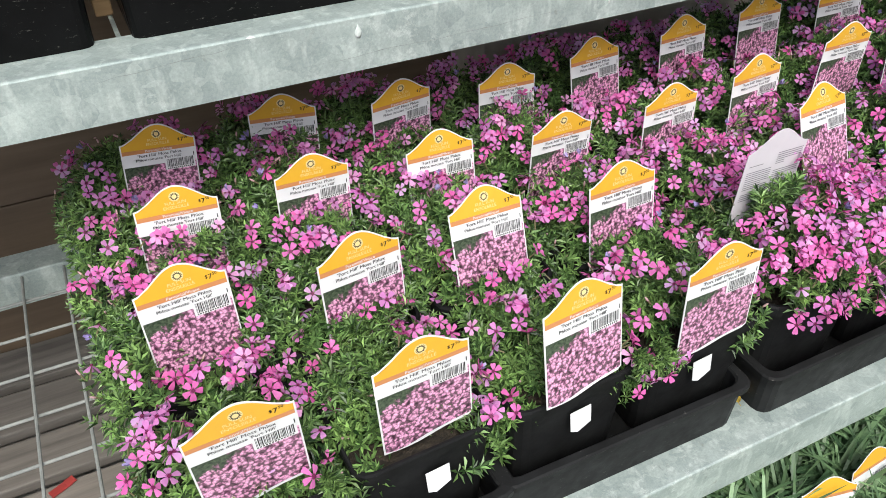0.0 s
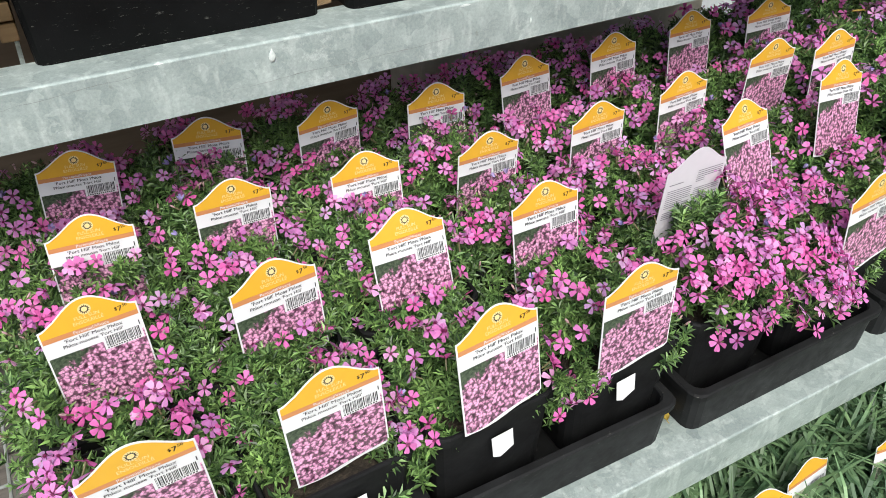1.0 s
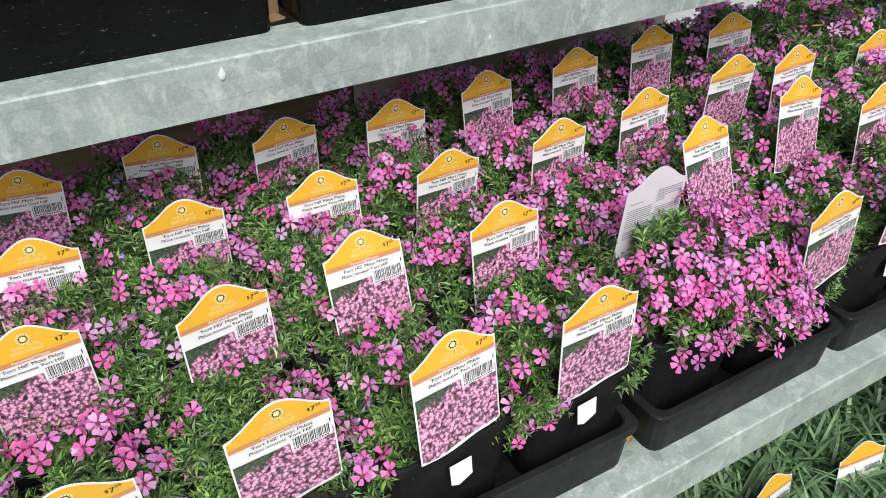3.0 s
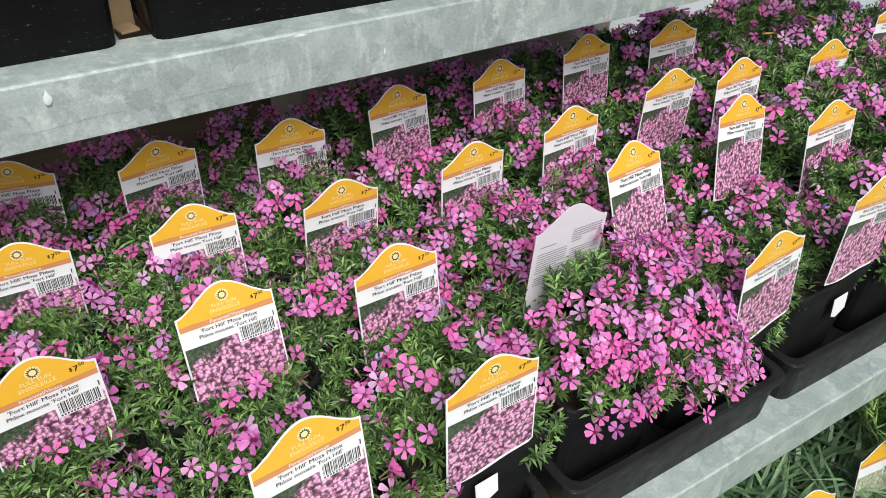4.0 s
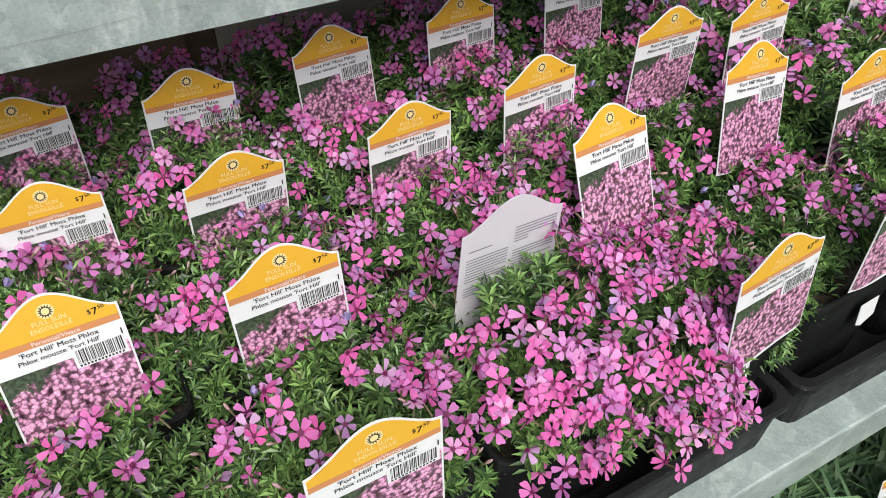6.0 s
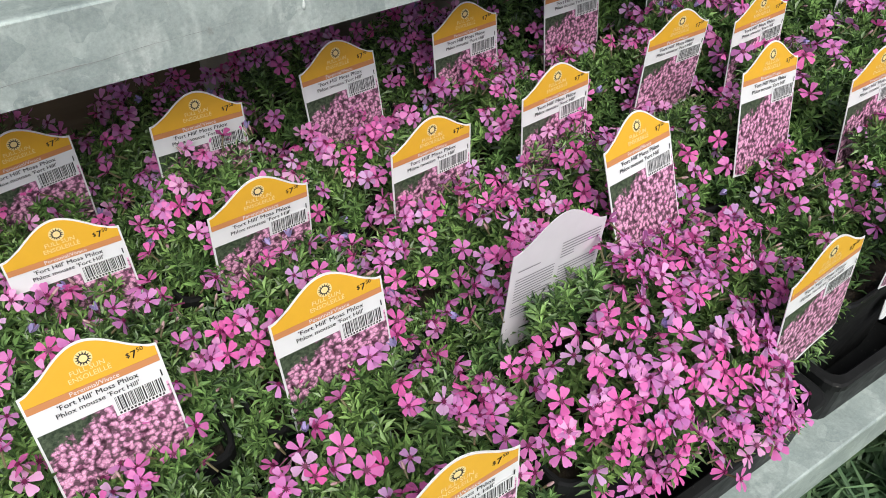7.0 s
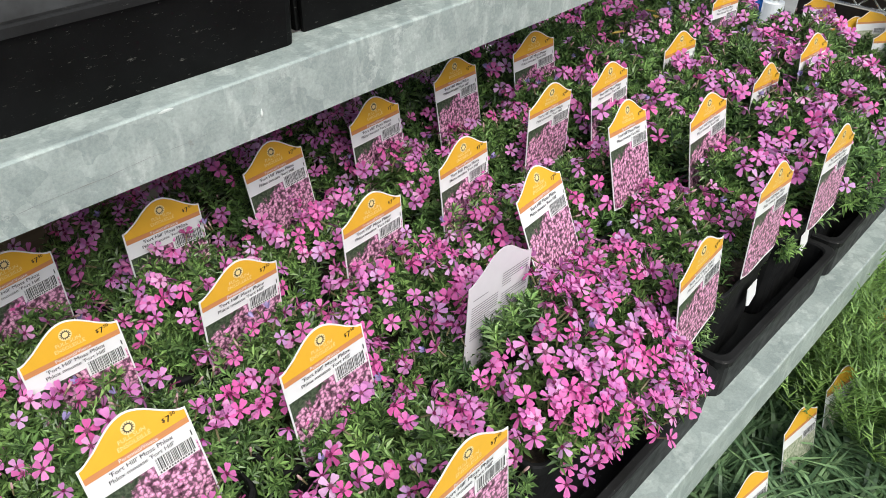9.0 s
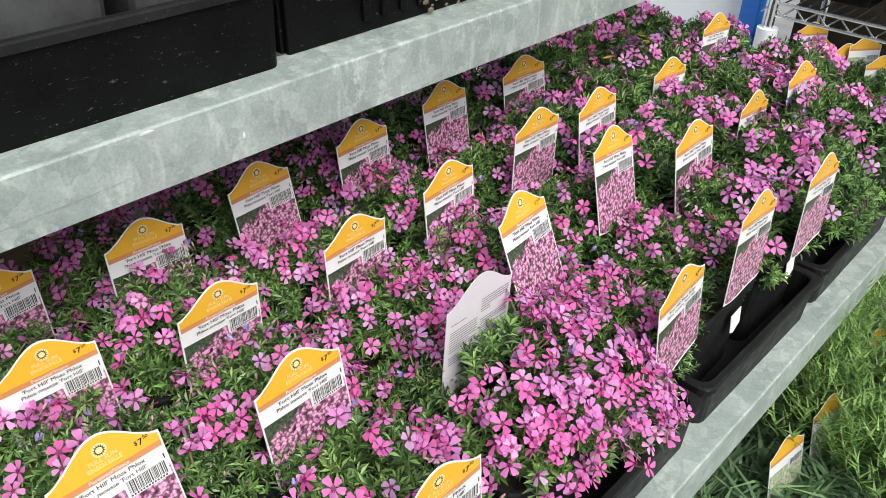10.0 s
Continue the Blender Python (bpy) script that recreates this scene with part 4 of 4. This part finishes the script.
def fern_mesh(seed, n, spread, tall):
    """Upright plumes set with fine thread leaves."""
    rng = random.Random(seed)
    v, f = [], []
    for _ in range(n):
        r, a = spread * math.sqrt(rng.random()), rng.uniform(0, 6.283)
        p = np.array([r * math.cos(a), r * math.sin(a), 0])
        lean = np.array([math.cos(a) * r / spread * 0.5 + rng.gauss(0, 0.15), math.sin(a) * r / spread * 0.5 + rng.gauss(0, 0.15), 1.0])
        H = tall * rng.uniform(0.55, 1.1)
        for k in range(22):
            t = 0.25 + 0.75 * k / 22
            c = p + lean * H * t
            b = rng.uniform(0, 6.283)
            d = np.array([math.cos(b), math.sin(b), 0.55])
            L = 0.022 * (1.25 - t) + 0.006
            s = np.array([-d[1], d[0], 0]) * 0.0013
            base = len(v)
            v += [c - s, c + s, c + d * L]
            f.append((base, base + 1, base + 2))
        base = len(v)
        s = np.array([0.0008, 0.0004, 0])
        v += [p - s, p + s, p + lean * H]
        f.append((base, base + 1, base + 2))
    return v, f


def ground_tag(x, y, z, yaw, lean):
    t = thing("plant_tag", pose(x, y, z) @ pose(0, 0, 0, 0, 0, yaw) @ pose(0, 0, 0, -lean), "yellow topped white plant tag in a pot on the ground", "plant tag", "tags in the ground pots")
    made = {nm: share(nm, TAG[nm], t, Matrix()) for nm in ("card", "header", "stripe", "leaf_photo", "label_panel")}
    share("barcode", TAG["barcode"], made["label_panel"], Matrix())
    return t


rng = random.Random(8)
BL = []
for s in range(3):
    v, f = blades_mesh(70 + s, 680, 0.088, 0.110, 0.0029)
    me = bpy.data.meshes.new("blades")
    me.from_pydata([tuple(p) for p in v], [], f)
    me.materials.append(BLADE)
    BL.append(me)
FN = []
for s in range(2):
    v, f = fern_mesh(80 + s, 230, 0.088, 0.25)
    me = bpy.data.meshes.new("plumes")
    me.from_pydata([tuple(p) for p in v], [], f)
    me.materials.append(FERN)
    FN.append(me)
for row, y in enumerate((0.06, 0.195, 0.33)):
    for i in range(8):
        x = 0.56 + 0.132 * i + row * 0.02
        feathery = x > 1.30
        p = thing("potted_dianthus" if not feathery else "potted_fern", pose(x + rng.uniform(-0.006, 0.006), y, GROUND, 0, 0, rng.uniform(-3, 3)),
                  "grey-green strap-leaved bedding plant in a black pot on the ground" if not feathery else "bright green feathery plant in a black pot on the ground", "potted plant", "plants on the ground before the rack")
        share("rim", RIM_DATA, share("pot", POT_DATA, p, Matrix.Diagonal((1, 1, 0.8, 1))), Matrix())
        share("soil", SOIL_DATA, p, Matrix.Diagonal((1, 1, 0.8, 1)))
        tagged(share("foliage", BL[(i + row) % 3] if not feathery else FN[i % 2], p, pose(0, 0, 0.094, 0, 0, rng.uniform(0, 360))), kind="stuff")
for x, y, z, yaw, lean in ((0.865, 0.322, 0.048, -12, 14), (1.075, 0.300, 0.066, -8, 12), (1.200, 0.296, 0.084, -8, 12), (0.940, 0.326, 0.056, 4, 12), (1.305, 0.284, 0.090, -12, 12), (1.455, 0.286, 0.112, -12, 10)):
    ground_tag(x, y, z, yaw, lean)

# ---- beyond the end of the rack ----
HERB = foliage_mesh(3.0, 3.0, 77, SPREAD, TALL, 200, False, False, 0.0, True)
wire = thing("wire_shelf", pose(2.2, 0.3, 0), "chrome wire shelving unit with tagged pots", "shelving")
for zz in (0.03, 0.29):
    for dx in (0.0, 0.35):
        for dz in (0.0, 0.028):
            bm = bmesh.new()
            rod(bm, (dx, -0.5, zz + dz), (dx, 0.535, zz + dz), 0.004)
            part("rail", bm, CHROME, wire)
    for i in range(21):
        bm = bmesh.new()
        y0 = -0.49 + 0.05 * i
        rod(bm, (0, y0, zz + 0.002), (0, y0 + 0.025, zz + 0.026), 0.002, 6)
        rod(bm, (0, y0 + 0.025, zz + 0.026), (0, y0 + 0.05, zz + 0.002), 0.002, 6)
        part("truss_wire", bm, CHROME, wire)
    bm = bmesh.new()
    for i in range(40):
        y0 = -0.49 + 0.0257 * i
        rod(bm, (0, y0, zz + 0.030), (0.35, y0, zz + 0.030), 0.002, 6)
    part("wire_deck", bm, CHROME, wire)
for dx in (0.0, 0.35):
    for y0 in (-0.5, 0.535):
        bm = bmesh.new()
        rod(bm, (dx, y0, GROUND), (dx, y0, 0.9), 0.011, 12)
        part("upright", bm, CHROME, wire)
for i, (x, y, dz) in enumerate(((2.30, 0.767, 0.246), (2.30, 0.743, 0.216), (2.29, 0.676, 0.221), (2.27, 0.700, 0.200), (2.31, 0.648, 0.239), (2.30, 0.600, 0.210))):
    ground_tag(x, y, dz, -38, 10)
    p = thing("potted_herb", pose(x + 0.07, y + 0.02, GROUND), "small green plant in a tall black pot beyond the rack", "potted plant", "pots beyond the rack")
    share("rim", RIM_DATA, share("pot", POT_DATA, p, Matrix.Diagonal((0.9, 0.9, 2.2, 1))), Matrix())
    tagged(share("foliage", HERB, p, pose(-0.05, -0.01, 0.165, 0, 0, 50 * i)), kind="stuff")
bucket = thing("white_bucket", pose(2.2, 0.835, GROUND), "white plastic bucket beside the blue post", "bucket")
bm = bmesh.new()
bmesh.ops.create_cone(bm, cap_ends=True, segments=24, radius1=0.02, radius2=0.024, depth=0.38, matrix=Matrix.Translation((0, 0, 0.19)))
part("body", bm, WHITEWALL, bucket)
for i in range(4):
    c = thing("dark_planter", pose(2.38, 0.12 + 0.21 * i, 0.3235), "dark planter box on the wire shelf", "planter")
    tray(c, 0.10, 0.095, 0.14)

# ---- fallen and withered leaves ----
def dry_leaf(x, y, z, yaw, size):
    t = thing("dry_leaf", pose(x, y, z, 12, 8, yaw), "curled yellow dry leaf", "leaf", "dry leaves")
    bm = bmesh.new()
    rows = []
    for i in range(7):
        u = i / 6
        w = 0.36 * math.sin(math.pi * min(1, u * 0.93 + 0.05)) * size
        rows.append([bm.verts.new((size * (u - 0.5), w * v, 0.12 * size * (v * v + (u - 0.5) ** 2))) for v in (-1, -0.4, 0.4, 1)])
    for a, b in zip(rows, rows[1:]):
        for i in range(3):
            bm.faces.new((a[i], a[i + 1], b[i + 1], b[i]))
    part("blade", bm, DRY, t)
    bm = bmesh.new()
    rod(bm, (-size * 0.75, 0, size * 0.04), (-size * 0.45, 0, size * 0.03), size * 0.02, 6)
    part("stalk", bm, DRY, t)


red = thing("red_scrap", pose(0.018, 0.783, GROUND + 0.1185, 0, 0, 25), "bright red plastic scrap lying on the pallet", "litter")
bm = box((-0.014, -0.006, 0), (0.014, 0.006, 0.0015), 0.0005)
for vert in bm.verts:
    vert.co.z += 6 * vert.co.x ** 2
part("strip", bm, RED, red)
part("fold", box((0.008, -0.005, 0.0012), (0.020, 0.007, 0.003), 0.0005), RED, red)
dry_leaf(0.6945, 0.366, SHELF + 0.006, 75, 0.018)
for x, y, z, yaw in ((1.49, 0.745, 0.424, 20), (1.505, 0.765, 0.425, 80), (1.39, 0.75, 0.424, 150)):
    dry_leaf(x, y, z, yaw, 0.018)
